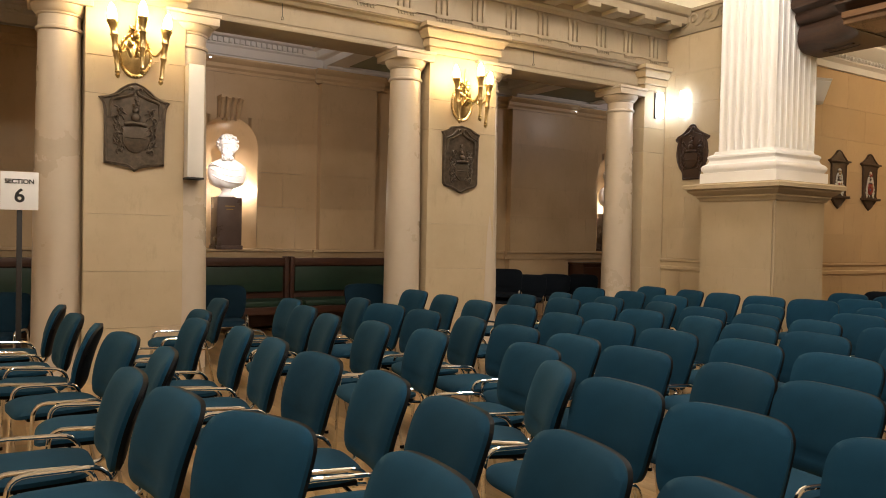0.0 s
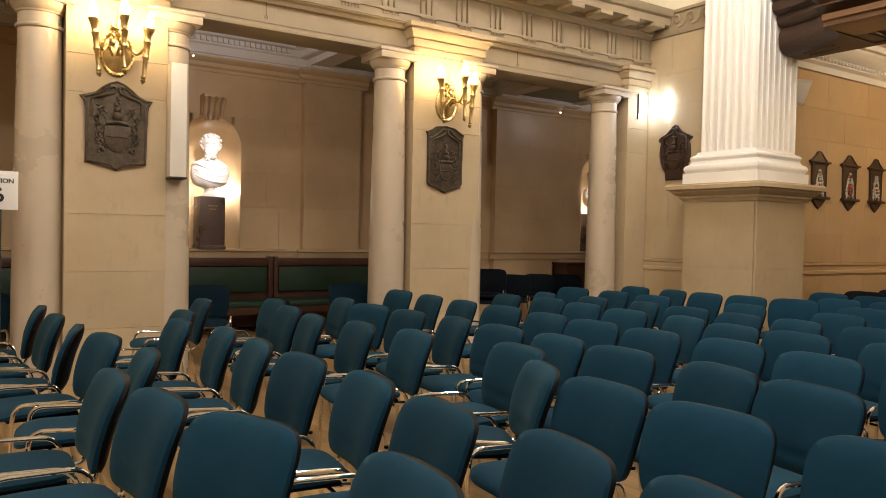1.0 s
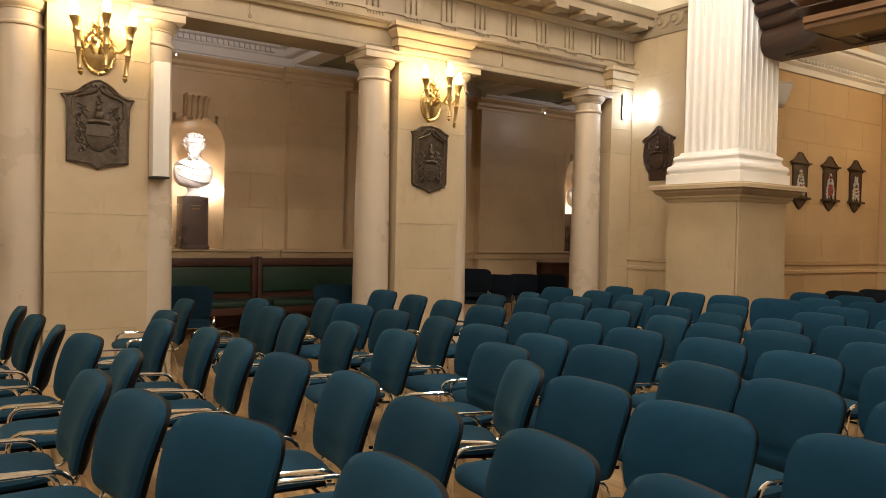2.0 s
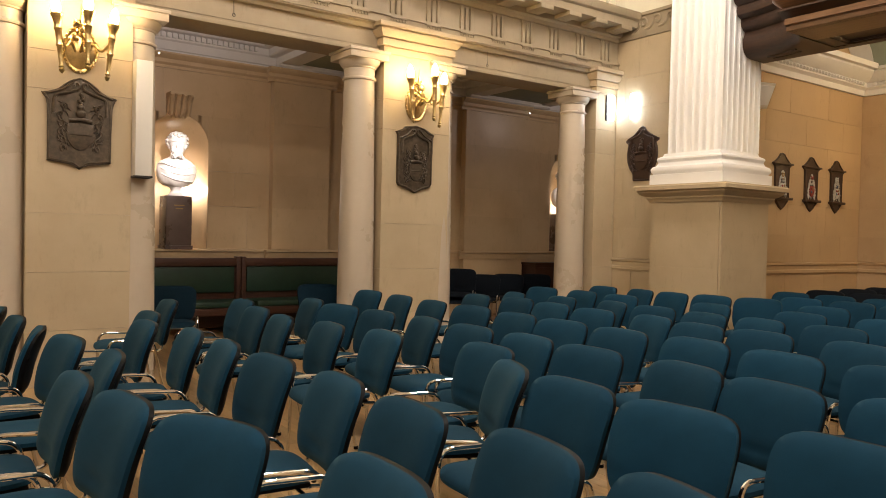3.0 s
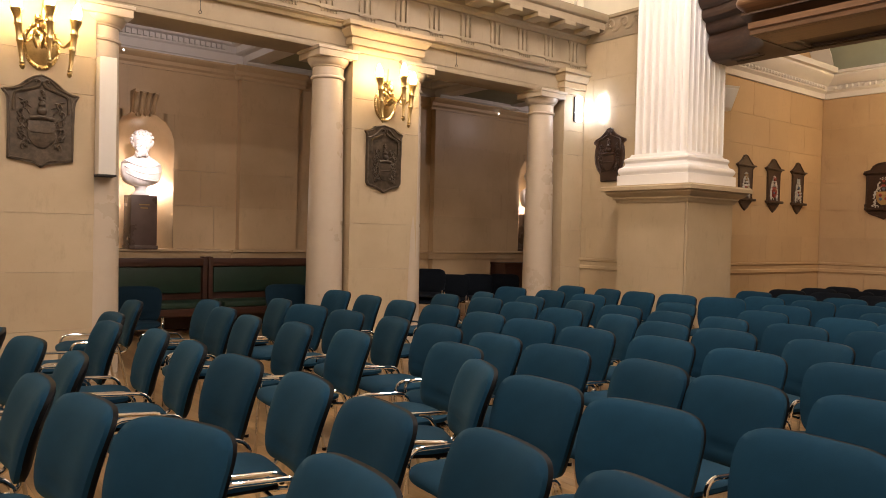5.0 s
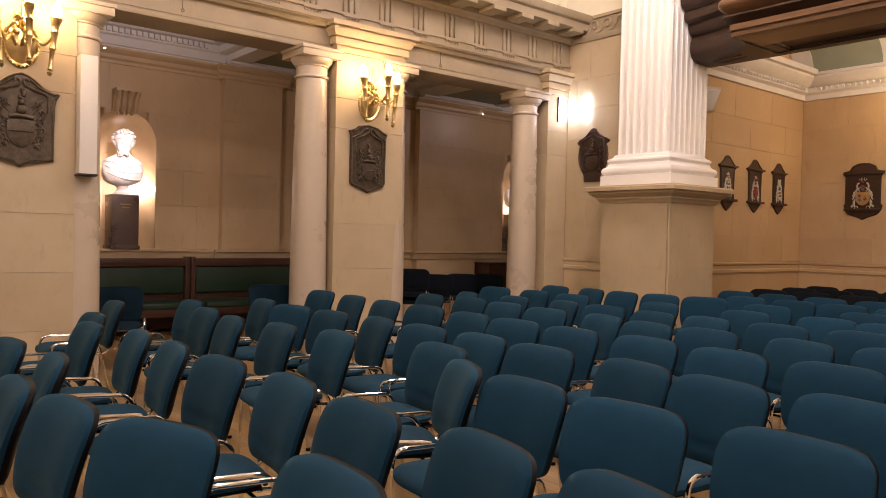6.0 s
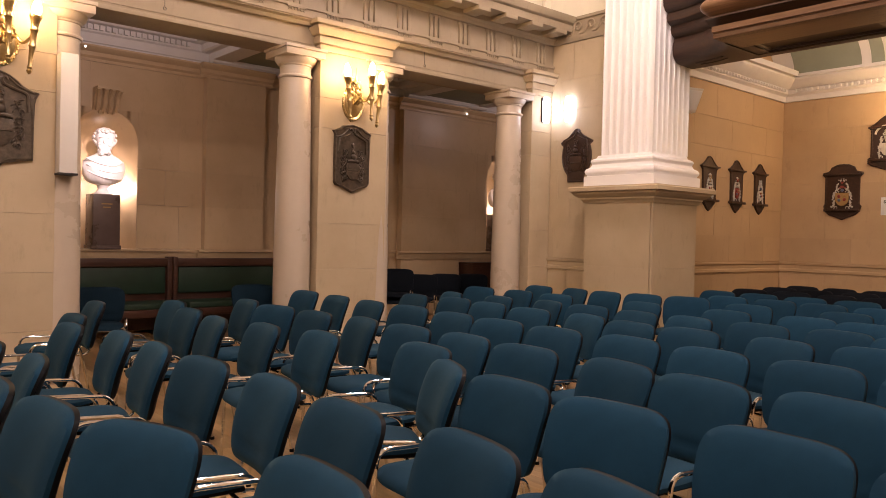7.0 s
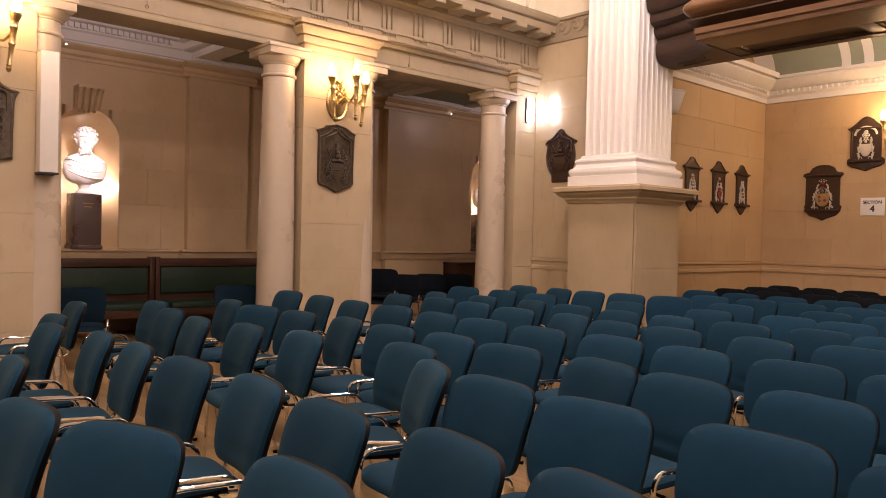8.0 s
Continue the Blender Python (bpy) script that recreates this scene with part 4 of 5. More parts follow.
# ---- torch sconces ----
def sconce(x, y, turn=0.0, z=3.04):
    ob = thing("wall_sconce", "gilt brass three-torch wall sconce, lit", "wall lamp", "torch sconces", m=pose(x, y, z, 0, 0, turn) @ Matrix.Scale(1.12, 4))
    b = bms()
    m = Matrix.Rotation(math.pi / 2, 4, "X")
    lathe(b, [(0.165, 0.0), (0.165, 0.012), (0.15, 0.022), (0.135, 0.014), (0.11, 0.02), (0.06, 0.035), (0.0, 0.04)], m @ Matrix.Diagonal((0.8, 1.15, 1, 1)), 32)
    for k in range(28):
        a = math.tau * k / 28
        blob(b, (0.126 * math.cos(a), -0.018, 0.18 * math.sin(a)), (0.011, 0.011, 0.011), sub=1)
    plate = part("back_plate", b, BRASS, ob, "oval gilt back plate")
    b = bms()
    r2 = random.Random(3)
    for k in range(16):
        blob(b, (r2.uniform(-0.08, 0.08), -0.04 - r2.uniform(0, 0.03), r2.uniform(0.0, 0.24)), (r2.uniform(0.015, 0.035), 0.025, r2.uniform(0.02, 0.045)), turn=r2.uniform(-1, 1), sub=1)
    part("leaf_boss", b, BRASS, plate)
    b = bms()
    lathe(b, [(0.008, 0.20), (0.012, 0.24), (0.004, 0.36)], Matrix.Translation((0, -0.06, 0)), 8)
    part("spike", b, BRASS, plate)
    for dx, dy, dz in ((-0.185, -0.22, 0.0), (-0.005, -0.36, 0.02), (0.185, -0.22, -0.018)):
        b = bms()
        tilt = Matrix.Translation((dx, dy, dz)) @ Matrix.Rotation(dx * 0.52, 4, "Y") @ Matrix.Diagonal((0.95, 0.95, 0.86, 1))
        lathe(b, [(0.0, -0.285), (0.015, -0.27), (0.022, -0.25), (0.013, -0.232), (0.022, -0.22), (0.015, -0.20), (0.021, -0.05), (0.029, -0.03), (0.022, 0.0), (0.026, 0.10), (0.034, 0.115), (0.027, 0.13), (0.029, 0.17), (0.040, 0.215), (0.048, 0.235), (0.048, 0.25), (0.03, 0.255)], tilt, 14)
        torch = part("torch", b, BRASS, ob, "tapered gilt torch")
        b = bms()
        lathe(b, [(0.02, 0.25), (0.034, 0.275), (0.037, 0.31), (0.028, 0.36), (0.010, 0.40), (0.0, 0.41)], tilt, 14)
        part("bulb", b, BULB, torch, "glowing flame-shaped bulb")
        b = bms()
        tube(b, [(dx * 0.2, -0.03, -0.02), (dx * 0.45, -0.05 + dy * 0.3, 0.05), (dx * 0.7, dy * 0.7, -0.03), (dx, dy, 0.06 + dz)], 0.011, 8, 0.06, 5)
        part("arm", b, BRASS, torch)


sconce(1.28, PIER_Y)
sconce(4.93, PIER_Y, 0, 2.99)
sconce(-2.4, PIER_Y)
sconce(END_X, 3.70, -90)

# pair of opal wall lamps in the corner
for x, y, turn in ((8.27, PIER_Y, 0), (RETURN_X, 7.135, -90)):
    ob = thing("bulkhead_lamp", "lit opal glass wall lamp with dark end caps", "wall lamp", "corner wall lamps", m=pose(x, y, 3.325, 0, 0, turn))
    b = bms()
    box(b, -0.062, 0.03, -0.03, 0.0, -0.18, 0.18, 0.008)
    part("back_box", b, IRON, ob)
    b = bms()
    lathe(b, [(0.02, -0.185), (0.052, -0.18), (0.068, -0.15), (0.07, 0.0), (0.068, 0.15), (0.052, 0.18), (0.02, 0.185)], Matrix.Translation((0, -0.05, 0)) @ Matrix.Diagonal((0.85, 0.7, 1, 1)), 20)
    part("glass_shade", b, LAMP_GLASS, ob, "glowing opal glass shade")

# ---- tall white case on the pier's side ----
ob = thing("cable_case", "tall narrow white enamel case fixed beside the pier", "case", m=pose(1.815, PIER_Y, 1.93))
b = bms()
box(b, -0.078, 0.072, -0.14, 0.06, 0, 1.08, 0.006)
part("body", b, CASE, ob)
b = bms()
box(b, -0.085, 0.079, -0.145, 0.06, -0.015, 0.004, 0.003)
part("base_plate", b, IRON, ob)

# loudspeaker on the side wall
ob = thing("loudspeaker", "small white wedge loudspeaker high on the wall", "speaker", m=pose(9.17, SIDE_Y - 0.012, 3.36, 0, 0, -18))
b = bms()
slab(b, [(-0.13, 0.15), (0.13, 0.15), (0.13, -0.15), (-0.13, -0.15)], 0.06, 0.30, bevel=0.015)
for v in b.verts:
    v.co.y += 0.16 * (0.15 - v.co.z) / 0.30 * (1 if v.co.y < -0.2 else 0)
part("cabinet", b, CASE, ob)
b = bms()
box(b, -0.11, 0.11, -0.012, 0.004, -0.13, 0.13, 0.004, Matrix.Translation((0, -0.222, 0)) @ Matrix.Rotation(radians(28), 4, "X"))
part("grille", b, SIGN_WHITE, ob)
b = bms()
box(b, -0.03, 0.03, -0.08, 0.02, -0.03, 0.03)
part("bracket", b, IRON, ob)


# ---- heraldic plaques ----
def half_outline(pts):
    return pts + [(-x, z) for x, z in reversed(pts) if x > 1e-6]


def shield_pts(w, h, n=8):
    pts = [(0, -h)]
    for k in range(1, n + 1):
        a = math.pi / 2 * k / n
        pts.append((w * math.sin(a), -h * math.cos(a) ** 1.0 * 1.0 if k < n else 0))
    pts += [(w, h * 0.55), (0, h * 0.55)]
    return [p for p in half_outline(pts)]


def curl(bm, x, z, size, side, r):
    """A small leaf scroll: a tapering bar wound inward, standing off the board."""
    pts = [(x + side * size * (1 - 0.09 * k) * math.cos(0.55 * k - 1.2), -0.036 - 0.002 * k, z + size * (1 - 0.09 * k) * math.sin(0.55 * k - 1.2)) for k in range(10)]
    tube(bm, pts, r, 6, 0.004, 1, r * 0.45)


def plaque(name, label, m, outline, mat, shield_w, shield_h, cz, seed, painted=False, group=""):
    ob = thing(name, label, "plaque", group, m=m)
    b = bms()
    slab(b, outline, 0, 0.03, bevel=0.008)
    board = part("board", b, mat, ob)
    cx = sum(p[1] for p in outline) / len(outline)
    b = bms()
    for a, c in zip(outline, outline[1:] + outline[:1]):
        pa, pc = (a[0] * 0.95, cx + (a[1] - cx) * 0.965), (c[0] * 0.95, cx + (c[1] - cx) * 0.965)
        tube(b, [(pa[0], -0.029, pa[1]), (pc[0], -0.029, pc[1])], 0.010, 6)
    part("raised_rim", b, mat, ob)
    b = bms()
    slab(b, [(u, cz + v) for u, v in shield_pts(shield_w, shield_h)], 0.02, 0.048, bevel=0.008)
    field = {11: RED, 20: GOLD_PAINT}.get(seed, SILVER)
    sh = part("shield", b, field if painted else mat, ob)
    if painted:
        for u0, v0, mat2 in () if seed == 21 else ((-0.45, 0.15, RED), (0.45, -0.25, RED), (0.45, 0.2, GOLD_PAINT), (-0.4, -0.3, BLUE)):
            b = bms()
            blob(b, (shield_w * u0 * 0.9, -0.05, cz + shield_h * v0), (shield_w * 0.24, 0.010, shield_h * 0.2), turn=u0 * 2, sub=2)
            part("charge", b, mat2, sh)
        r = random.Random(seed)
        b = bms()
        for k in range(26):
            t = k / 25
            u, w, h, d = shield_w * r.uniform(1.1, 1.55) * (1 - 0.35 * t * t), r.uniform(0.008, 0.02), r.uniform(0.010, 0.022), r.uniform(-1, 1)
            for side in (-1, 1):
                blob(b, (side * u, -0.036, cz - shield_h * 1.1 + t * shield_h * 2.4), (w, 0.010, h), turn=side * d, sub=1)
        for k in range(12):
            u, z, w, h, d = r.uniform(0.05, 1.05) * shield_w, cz + shield_h * r.uniform(0.7, 2.2), r.uniform(0.006, 0.016), r.uniform(0.008, 0.02), r.uniform(-1, 1)
            for side in (-1, 1):
                blob(b, (side * u * (1.2 - 0.3 * (z - cz) / shield_h), -0.036, z), (w, 0.010, h), turn=side * d, sub=1)
        for side in (-1, 1):
            curl(b, side * shield_w * 0.75, cz - shield_h * 1.25, 0.045, side, 0.008)
        part("side_carving", b, SILVER, ob, "silvered carved supporters")
        b = bms()
        blob(b, (0, -0.04, cz + shield_h * 0.85), (shield_w * 0.26, 0.02, shield_h * 0.2))
        part("helm", b, BLUE if seed in (12, 20) else SILVER, ob)
        b = bms()
        for k in range(6):
            u, z = r.uniform(0.05, 0.5) * shield_w, cz + shield_h * r.uniform(1.1, 2.0)
            for side in (-1, 1):
                blob(b, (side * u, -0.042, z), (0.010, 0.010, 0.015), turn=side * 0.5, sub=1)
        part("crest", b, {10: GOLD_PAINT, 11: RED, 20: RED}.get(seed, SILVER), ob)
        if seed == 21:
            b = bms()
            tube(b, [(0.15 * math.cos(math.pi * k / 12), -0.04, 0.13 + 0.12 * math.sin(math.pi * k / 12)) for k in range(13)], 0.016, 8, 0.01, 2)
            part("arch_band", b, SILVER, ob, "silvered arched band")
        b = bms()
        low = min(p[1] for p in outline)
        wid = max(p[0] for p in outline)
        box(b, -wid * 0.86, wid * 0.86, -0.075, -0.01, low + 0.14, low + 0.175, 0.006)
        part("shelf", b, mat, ob)
        b = bms()
        brow = max(outline)[1]
        box(b, -wid * 0.97, wid * 0.97, -0.06, -0.01, brow - 0.02, brow + 0.005, 0.005)
        part("ledge", b, mat, ob)
        return ob
    b = bms()
    r = random.Random(seed)
    top = max(p[1] for p in outline)
    wide = max(p[0] for p in outline)
    # leafy mantling in mirrored curls down both sides of the shield
    for k in range(6):
        z = cz + shield_h * (1.5 - 0.48 * k)
        u = shield_w * (1.15 + 0.30 * math.sin(0.5 + k * 0.5))
        size = r.uniform(0.026, 0.042)
        for side in (-1, 1):
            curl(b, side * u, z, size, side if k % 2 else -side, 0.010)
    for k in range(34):
        t = k / 33
        u = shield_w * r.uniform(0.95, 1.75) * (1 - 0.25 * abs(t - 0.5))
        z = cz + shield_h * (-1.0 + 2.7 * t)
        w, h, d, turn = r.uniform(0.007, 0.013), r.uniform(0.018, 0.034), r.uniform(0.010, 0.020), r.uniform(0.2, 1.3)
        for side in (-1, 1):
            blob(b, (side * u, -0.034, z), (w, d, h), turn=side * turn, sub=1)
    for side in (-1, 1):
        curl(b, side * 0.042, top - 0.075, 0.036, -side, 0.014)
        tube(b, [(side * 0.02, -0.035, top - 0.11), (side * wide * 0.4, -0.04, top - 0.155), (side * wide * 0.68, -0.037, top - 0.175), (side * wide * 0.70, -0.035, top - 0.34)], 0.014, 6, 0.05, 4)
        tube(b, [(side * 0.06, -0.033, top - 0.05), (side * wide * 0.45, -0.036, top - 0.125), (side * wide * 0.85, -0.036, top - 0.17)], 0.010, 6, 0.08, 4)
    # wreath, helm with its crest, and the bend across the shield
    tube(b, [(-shield_w * 0.85, -0.048, cz + shield_h * 0.68), (0, -0.056, cz + shield_h * 0.80), (shield_w * 0.85, -0.048, cz + shield_h * 0.68)], 0.018, 8, 0.08, 4)
    blob(b, (0, -0.055, cz + shield_h * 1.12), (shield_w * 0.40, 0.032, shield_h * 0.28))
    blob(b, (0, -0.05, cz + shield_h * 1.5), (shield_w * 0.28, 0.028, shield_h * 0.2))
    for k in range(5):
        blob(b, (shield_w * r.uniform(-0.2, 0.2), -0.045, cz + shield_h * (1.7 + 0.13 * k)), (0.02, 0.018, 0.022), turn=r.uniform(-1, 1), sub=1)
    tube(b, [(-shield_w * 0.8, -0.05, cz - shield_h * 0.1), (shield_w * 0.8, -0.05, cz - shield_h * 0.1)], 0.006, 6)
    part("mantling", b, mat, ob)
    return ob


R1 = half_outline([(0, -0.415), (0.035, -0.39), (0.07, -0.37), (0.265, -0.345), (0.265, 0.15), (0.275, 0.20), (0.295, 0.225), (0.315, 0.255), (0.22, 0.27), (0.18, 0.30), (0.14, 0.34), (0.10, 0.37), (0.06, 0.395), (0, 0.415)])
plaque("coat_of_arms_plaque", "dark bronze coat-of-arms plaque with scrolled top on the pier", pose(1.285, PIER_Y, 2.375), R1, BRONZE, 0.112, 0.155, -0.087, 1)
R2 = half_outline([(0, -0.405), (0.06, -0.375), (0.13, -0.345), (0.22, -0.325), (0.245, -0.29), (0.245, 0.27), (0.27, 0.31), (0.18, 0.335), (0.14, 0.375), (0.0, 0.40)])
plaque("coat_of_arms_plaque", "dark bronze coat-of-arms plaque with swagged top on the pier", pose(4.925, PIER_Y, 2.335), R2, BRONZE, 0.092, 0.13, -0.13, 2)
OV = half_outline([(0, -0.37), (0.15, -0.37), (0.15, -0.27), (0.21, -0.21), (0.255, -0.11), (0.27, 0.0), (0.255, 0.11), (0.235, 0.16), (0.285, 0.185), (0.29, 0.215), (0.20, 0.25), (0.12, 0.30), (0.065, 0.335), (0.05, 0.38), (0, 0.40)])
plaque("oval_plaque", "dark carved oval armorial plaque on the return wall", pose(RETURN_X, 6.99, 2.635, 0, 0, -90), OV, DARK_OAK, 0.11, 0.14, -0.08, 3)
NAR = half_outline([(0, -0.40), (0.07, -0.36), (0.16, -0.27), (0.19, -0.25), (0.17, -0.2), (0.18, 0.20), (0.25, 0.25), (0.17, 0.28), (0.10, 0.33), (0.05, 0.385), (0, 0.40)])
for i, (x, w) in enumerate(((9.93, 1.0), (10.70, 1.0), (11.42, 0.95))):
    plaque("armorial_board", "dark oak armorial board with silver and red arms", pose(x, SIDE_Y, 2.295) @ Matrix.Diagonal((w, 1, 1, 1)), NAR, DARK_OAK, 0.064, 0.10, -0.08, 10 + i, True, "armorial boards")
WID = half_outline([(0, -0.44), (0.08, -0.40), (0.2, -0.36), (0.26, -0.30), (0.28, -0.22), (0.25, -0.2), (0.25, 0.22), (0.30, 0.27), (0.29, 0.30), (0.2, 0.31), (0.17, 0.38), (0.09, 0.42), (0, 0.43)])
plaque("armorial_board", "broad dark oak armorial board with blue, silver and red arms", pose(END_X, 4.835, 2.275, 0, 0, -90), WID, DARK_OAK, 0.10, 0.13, -0.09, 20, True, "armorial boards")
TAB = half_outline([(0, -0.41), (0.06, -0.38), (0.2, -0.34), (0.26, -0.30), (0.26, -0.24), (0.21, -0.22), (0.21, 0.20), (0.26, 0.24), (0.17, 0.28), (0.10, 0.36), (0.04, 0.40), (0, 0.41)])
plaque("armorial_board", "dark oak armorial board with silver arched relief", pose(END_X, 4.235, 2.985, 0, 0, -90), TAB, DARK_OAK, 0.075, 0.12, -0.07, 21, True, "armorial boards")


# ---- section signs ----
def text_mesh(body, size, m, mat, name, parent, bold):
    cu = bpy.data.curves.new(name, "FONT")
    cu.body, cu.size, cu.align_x, cu.align_y, cu.extrude, cu.bevel_depth = body, size, "CENTER", "CENTER", 0.0008, bold * size
    tmp = bpy.data.objects.new("lettering_source", cu)
    scene.collection.objects.link(tmp)
    bpy.context.view_layer.update()
    me = bpy.data.meshes.new_from_object(tmp)
    bpy.data.objects.remove(tmp)
    me.materials.clear()
    me.materials.append(mat)
    ob = new(name, me)
    ob.parent, ob.matrix_local = parent, m
    return ob


def sign(number, w, h, m, post=0.0):
    ob = thing("section_sign", "white card sign reading SECTION %s in black%s" % (number, " on a dark post" if post else ""), "sign", "section signs", m=m)
    b = bms()
    box(b, -w / 2, w / 2, -0.006, 0.006, -h / 2, h / 2, 0.002)
    card = part("card", b, SIGN_WHITE, ob)
    text_mesh("SECTION", w * 0.19, Matrix.Translation((0, -0.0075, h * 0.24)) @ Matrix.Rotation(math.pi / 2, 4, "X"), INK, "word", card, 0.03)
    text_mesh(number, h * 0.50, Matrix.Translation((0, -0.0075, -h * 0.14)) @ Matrix.Rotation(math.pi / 2, 4, "X"), INK, "numeral", card, 0.022)
    if post:
        b = bms()
        box(b, -0.02, 0.02, 0.006, 0.03, -post, -h / 2 + 0.1, 0.004)
        box(b, -0.2, 0.2, -0.13, 0.17, -post, -post + 0.025, 0.006)
        part("post", b, IRON, ob, "dark wooden post on a flat foot")
    return ob


sign("6", 0.27, 0.31, pose(0.33, 7.0, 1.72, 0, 0, -6), 1.72)
sign("4", 0.33, 0.265, pose(END_X - 0.02, 4.12, 2.045, 0, 0, -90))

for nx in NICHES:
    ob = thing("spotlight", "small dark spotlight fixed behind the beam", "spotlight", "aisle spotlights", m=pose(nx - 0.10, 8.06, 3.80))
    b = bms()
    box(b, -0.04, 0.04, 0.0, 0.10, 0.02, 0.06, 0.005)
    part("bracket", b, IRON, ob)

for x, z in ((2.77, 3.80), (9.47, 3.74)):
    ob = thing("band_spotlight", "tiny lit spotlight on the aisle wall band", "spotlight", "band spotlights", m=pose(x, 10.58, z))
    b = bms()
    box(b, -0.009, 0.009, -0.06, 0.05, -0.009, 0.012, 0.003)
    part("body", b, BRASS, ob)
    b = bms()
    blob(b, (0, -0.062, 0.002), (0.011, 0.008, 0.011))
    part("lens", b, LAMP_GLASS, ob, "glowing lens")

# cable hook hanging from the beam
for x, z in ((6.05, 3.72), (2.72, 3.74)):
    ob = thing("wire_hook", "small wire hook hanging from the beam", "hook", "wire hooks", m=pose(x, 7.56, z))
    b = bms()
    tube(b, [(0, 0.0, 0.1), (0, -0.01, -0.08)], 0.003, 6)
    pts = [(0.016 * math.cos(math.tau * k / 10), -0.01, -0.097 + 0.016 * math.sin(math.tau * k / 10)) for k in range(11)]
    tube(b, pts, 0.003, 6, 0.004, 1)
    part("wire", b, IRON, ob)

# added hall lights, all out of view: opal globes on brass rods
for place_ in GLOBES:
    ob = thing("globe_pendant", "unseen lit opal globe pendant on a brass rod, added to light the hall", "pendant lamp", "hall pendants", m=pose(*place_))
    b = bms()
    bmesh.ops.create_icosphere(b, subdivisions=3, radius=0.3)
    part("globe", b, GLOBE_GLASS, ob)
    b = bms()
    lathe(b, [(0.12, 0.29), (0.10, 0.34), (0.02, 0.36), (0.015, 9.0 - place_[2])], seg=16)
    part("rod", b, BRASS, ob)

# ---- floor boards ----
BOARD_W, BOARD_L = 0.085, 1.25
b = bms()
box(b, -BOARD_W / 2 + 0.0008, BOARD_W / 2 - 0.0008, -BOARD_L / 2 + 0.0008, BOARD_L / 2 - 0.0008, -0.012, 0.0)
BOARD = mesh_of("floor_board", b, FLOOR_WOOD, 0)
verts, faces = [], []
count = 0
x = -13.9
i = 0
while x < 12.9:
    y = -8.5 + (i * 0.47) % BOARD_L
    while y < 10.7:
        if 0.3 < x < 3.6 and 0.9 < y < 6.5 and count < 300:
            ob = new("floor_board", BOARD)
            ob.parent, ob.location = floor, (x, y, 0)
            count += 1
        else:
            k = len(verts)
            x0, x1, y0, y1 = x - BOARD_W / 2 + 0.0008, x + BOARD_W / 2 - 0.0008, y - BOARD_L / 2 + 0.0008, y + BOARD_L / 2 - 0.0008
            verts += [(x0, y0, 0), (x1, y0, 0), (x1, y1, 0), (x0, y1, 0), (x0, y0, -0.012), (x1, y0, -0.012), (x1, y1, -0.012), (x0, y1, -0.012)]
            faces += [(k, k + 1, k + 2, k + 3), (k, k + 1, k + 5, k + 4), (k + 1, k + 2, k + 6, k + 5), (k + 2, k + 3, k + 7, k + 6), (k + 3, k, k + 4, k + 7)]
        y += BOARD_L
    x += BOARD_W
    i += 1
me = bpy.data.meshes.new("floor_boards_rest")
me.from_pydata(verts, [], faces)
me.materials.append(FLOOR_WOOD)
rest = new("floor_boards_rest", me)
rest.parent = floor
tagged(rest, kind="stuff")

# ---- ashlar blocks ----
rb = random.Random(7)
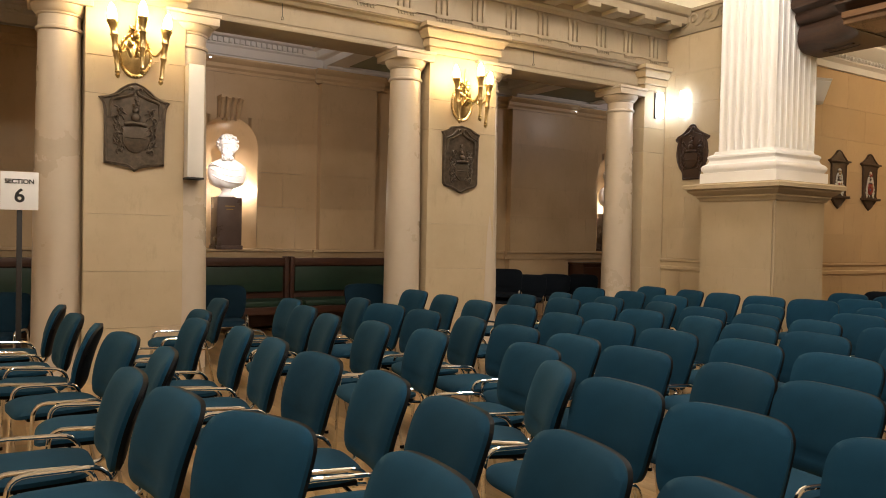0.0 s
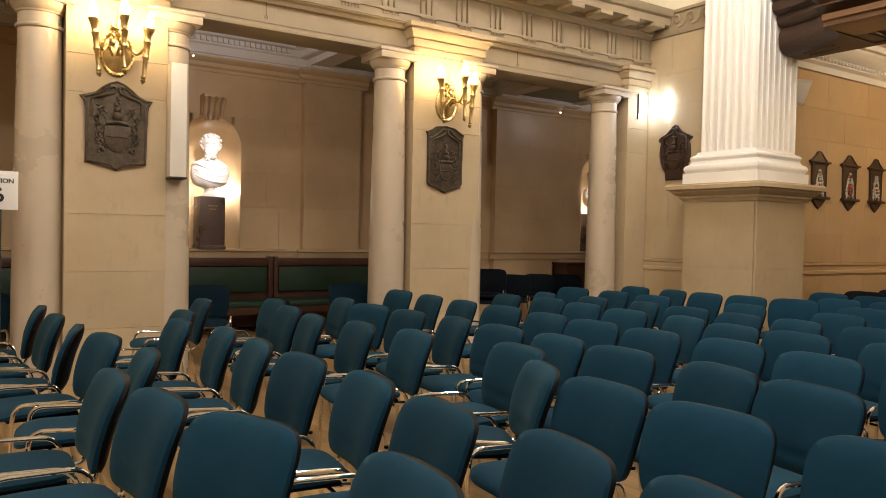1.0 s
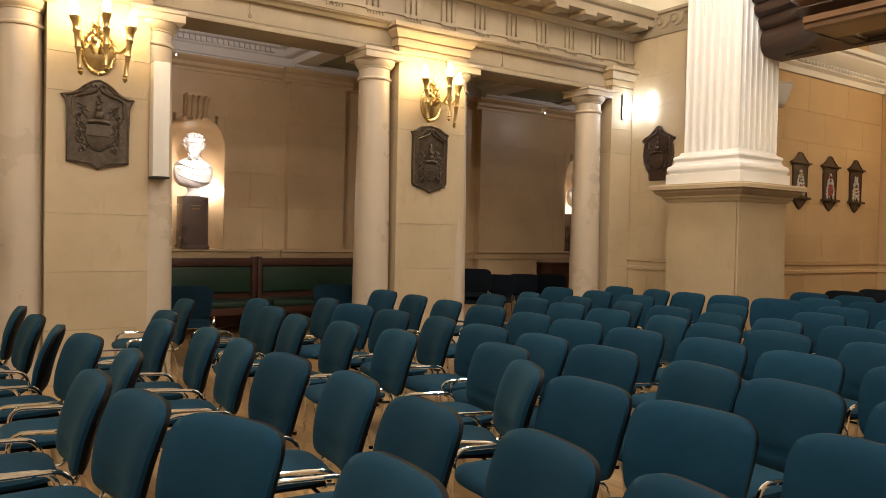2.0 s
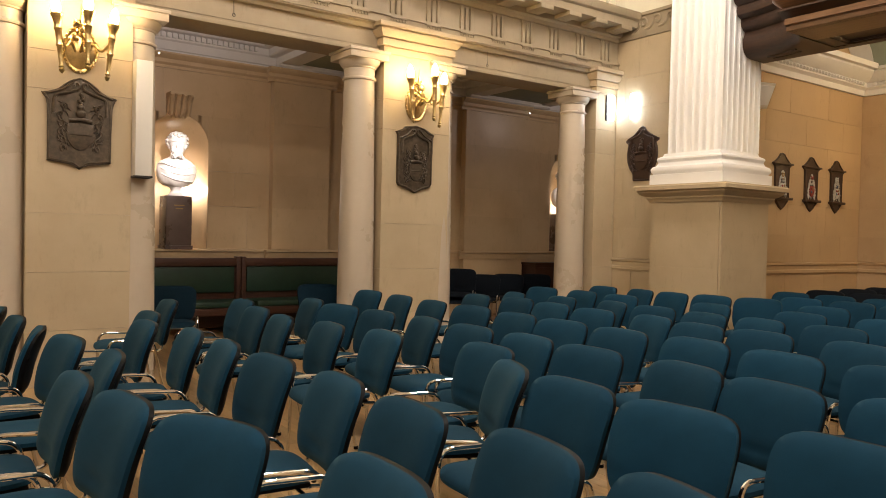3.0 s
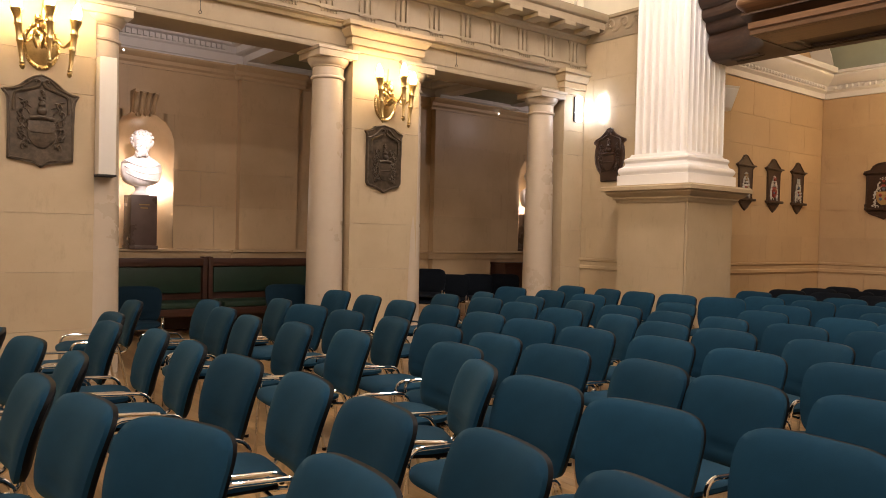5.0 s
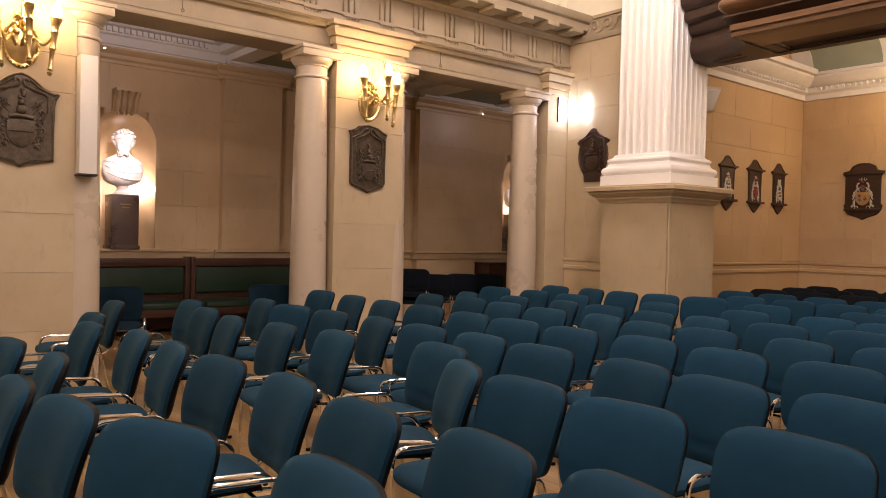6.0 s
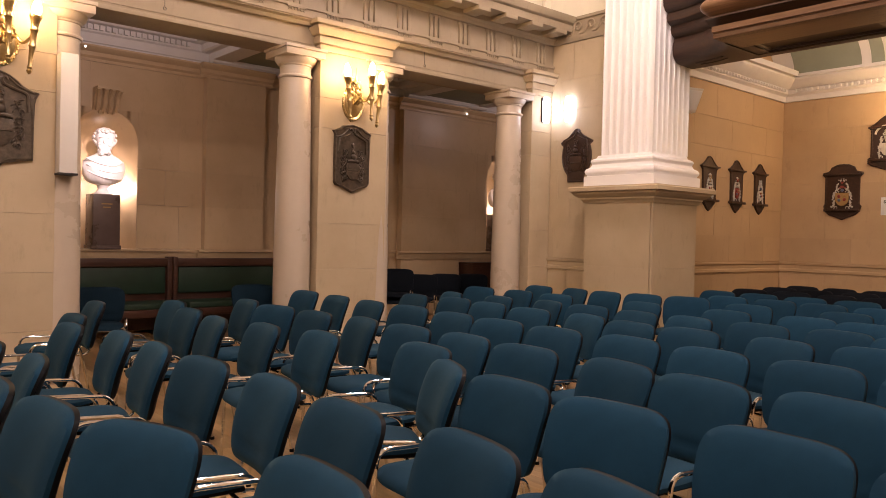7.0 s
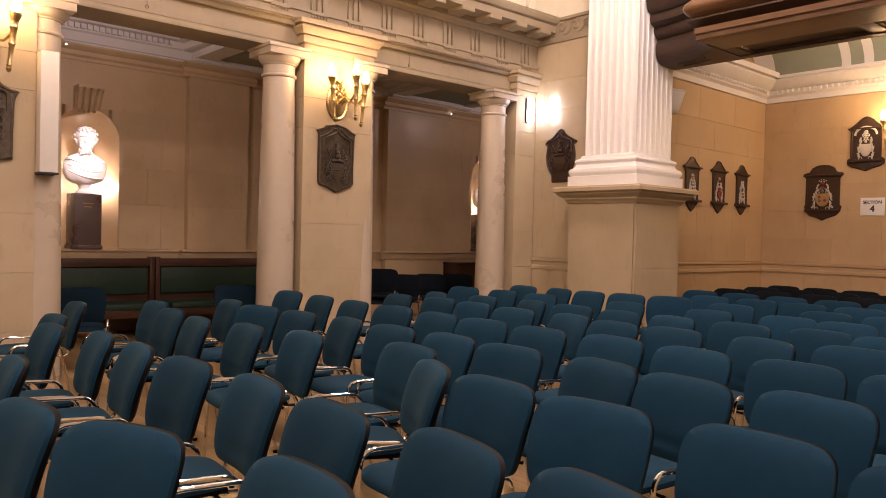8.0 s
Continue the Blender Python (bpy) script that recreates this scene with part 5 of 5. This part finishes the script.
# return wall: courses facing the hall
zs = [0.02, 0.5, 0.985]
for z0, z1 in ((0.02, 0.5), (0.5, 0.98), (1.165, 1.6), (1.6, 2.03), (2.03, 2.46), (2.46, 2.89), (2.89, 3.32), (3.32, 3.75), (3.75, 4.28)):
    off = rb.uniform(0.3, 0.8)
    cuts = [6.02, 6.02 + off, min(6.02 + off + 0.75, 7.49), 7.49]
    for a, c in zip(cuts, cuts[1:]):
        if c - a > 0.05:
            block(bpy.data.objects["wall_return"], BLOCK_STONE, RETURN_X - 0.012, RETURN_X + 0.02, a + J, c - J, z0 + J, z1 - J)
# side and end walls under the gallery
for i, (z0, z1) in enumerate(((0.02, 0.5), (0.5, 0.98), (1.165, 1.55), (1.55, 1.98), (1.98, 2.41), (2.41, 2.84), (2.84, 3.27), (3.27, 3.745))):
    x = 8.46 - 0.45 * (i % 2)
    while x < END_X - 0.02:
        a, c = max(x, 8.46), min(x + 1.05, END_X - 0.012)
        block(bpy.data.objects["wall_side"], BLOCK_OCHRE, a + J, c - J, SIDE_Y - 0.012, SIDE_Y + 0.02, z0 + J, z1 - J)
        x += 1.05
    y = SIDE_Y - 0.014 + 0.4 * (i % 2)
    while y > 0.5:
        a, c = y - 1.1, min(y, SIDE_Y - 0.014)
        block(bpy.data.objects["wall_end"], BLOCK_OCHRE, END_X - 0.012, END_X + 0.02, a + J, c - J, z0 + J, z1 - J)
        y -= 1.1
# aisle wall beside and above the niches, and its pilasters
for i, (z0, z1) in enumerate(((0.02, 0.52), (0.52, 1.02), (1.165, 1.78), (1.78, 2.28), (2.28, 3.055), (3.055, 3.655))):
    for lo, hi, nx in ((1.76, 4.44, 3.10), (5.39, 8.04, 6.75), (9.43, 12.8, 10.66), (-1.9, 0.79, -0.58)):
        spans = [(lo, hi)]
        if 1.1 < z0 < 3.0:
            spans = [(lo, nx - 0.423), (nx + 0.423, hi)]
        for a, c in spans:
            mid = a + (c - a) * (0.42 if i % 2 else 0.64)
            for p, q in ((a, mid), (mid, c)):
                block(wall_north, BLOCK_AISLE, p + J, q - J, WALL_Y - 0.003, WALL_Y + 0.02, z0 + J, z1 - J)
    for a, c in ((0.80, 1.75), (4.45, 5.38), (8.05, 9.42)):
        block(wall_north, BLOCK_AISLE, a + J, c - J, 10.592, 10.62, z0 + J, z1 - J)
for parent, data, loc, size in BLOCKS:
    ob = new("stone_block", data)
    ob.parent, ob.location, ob.scale = parent, loc, size
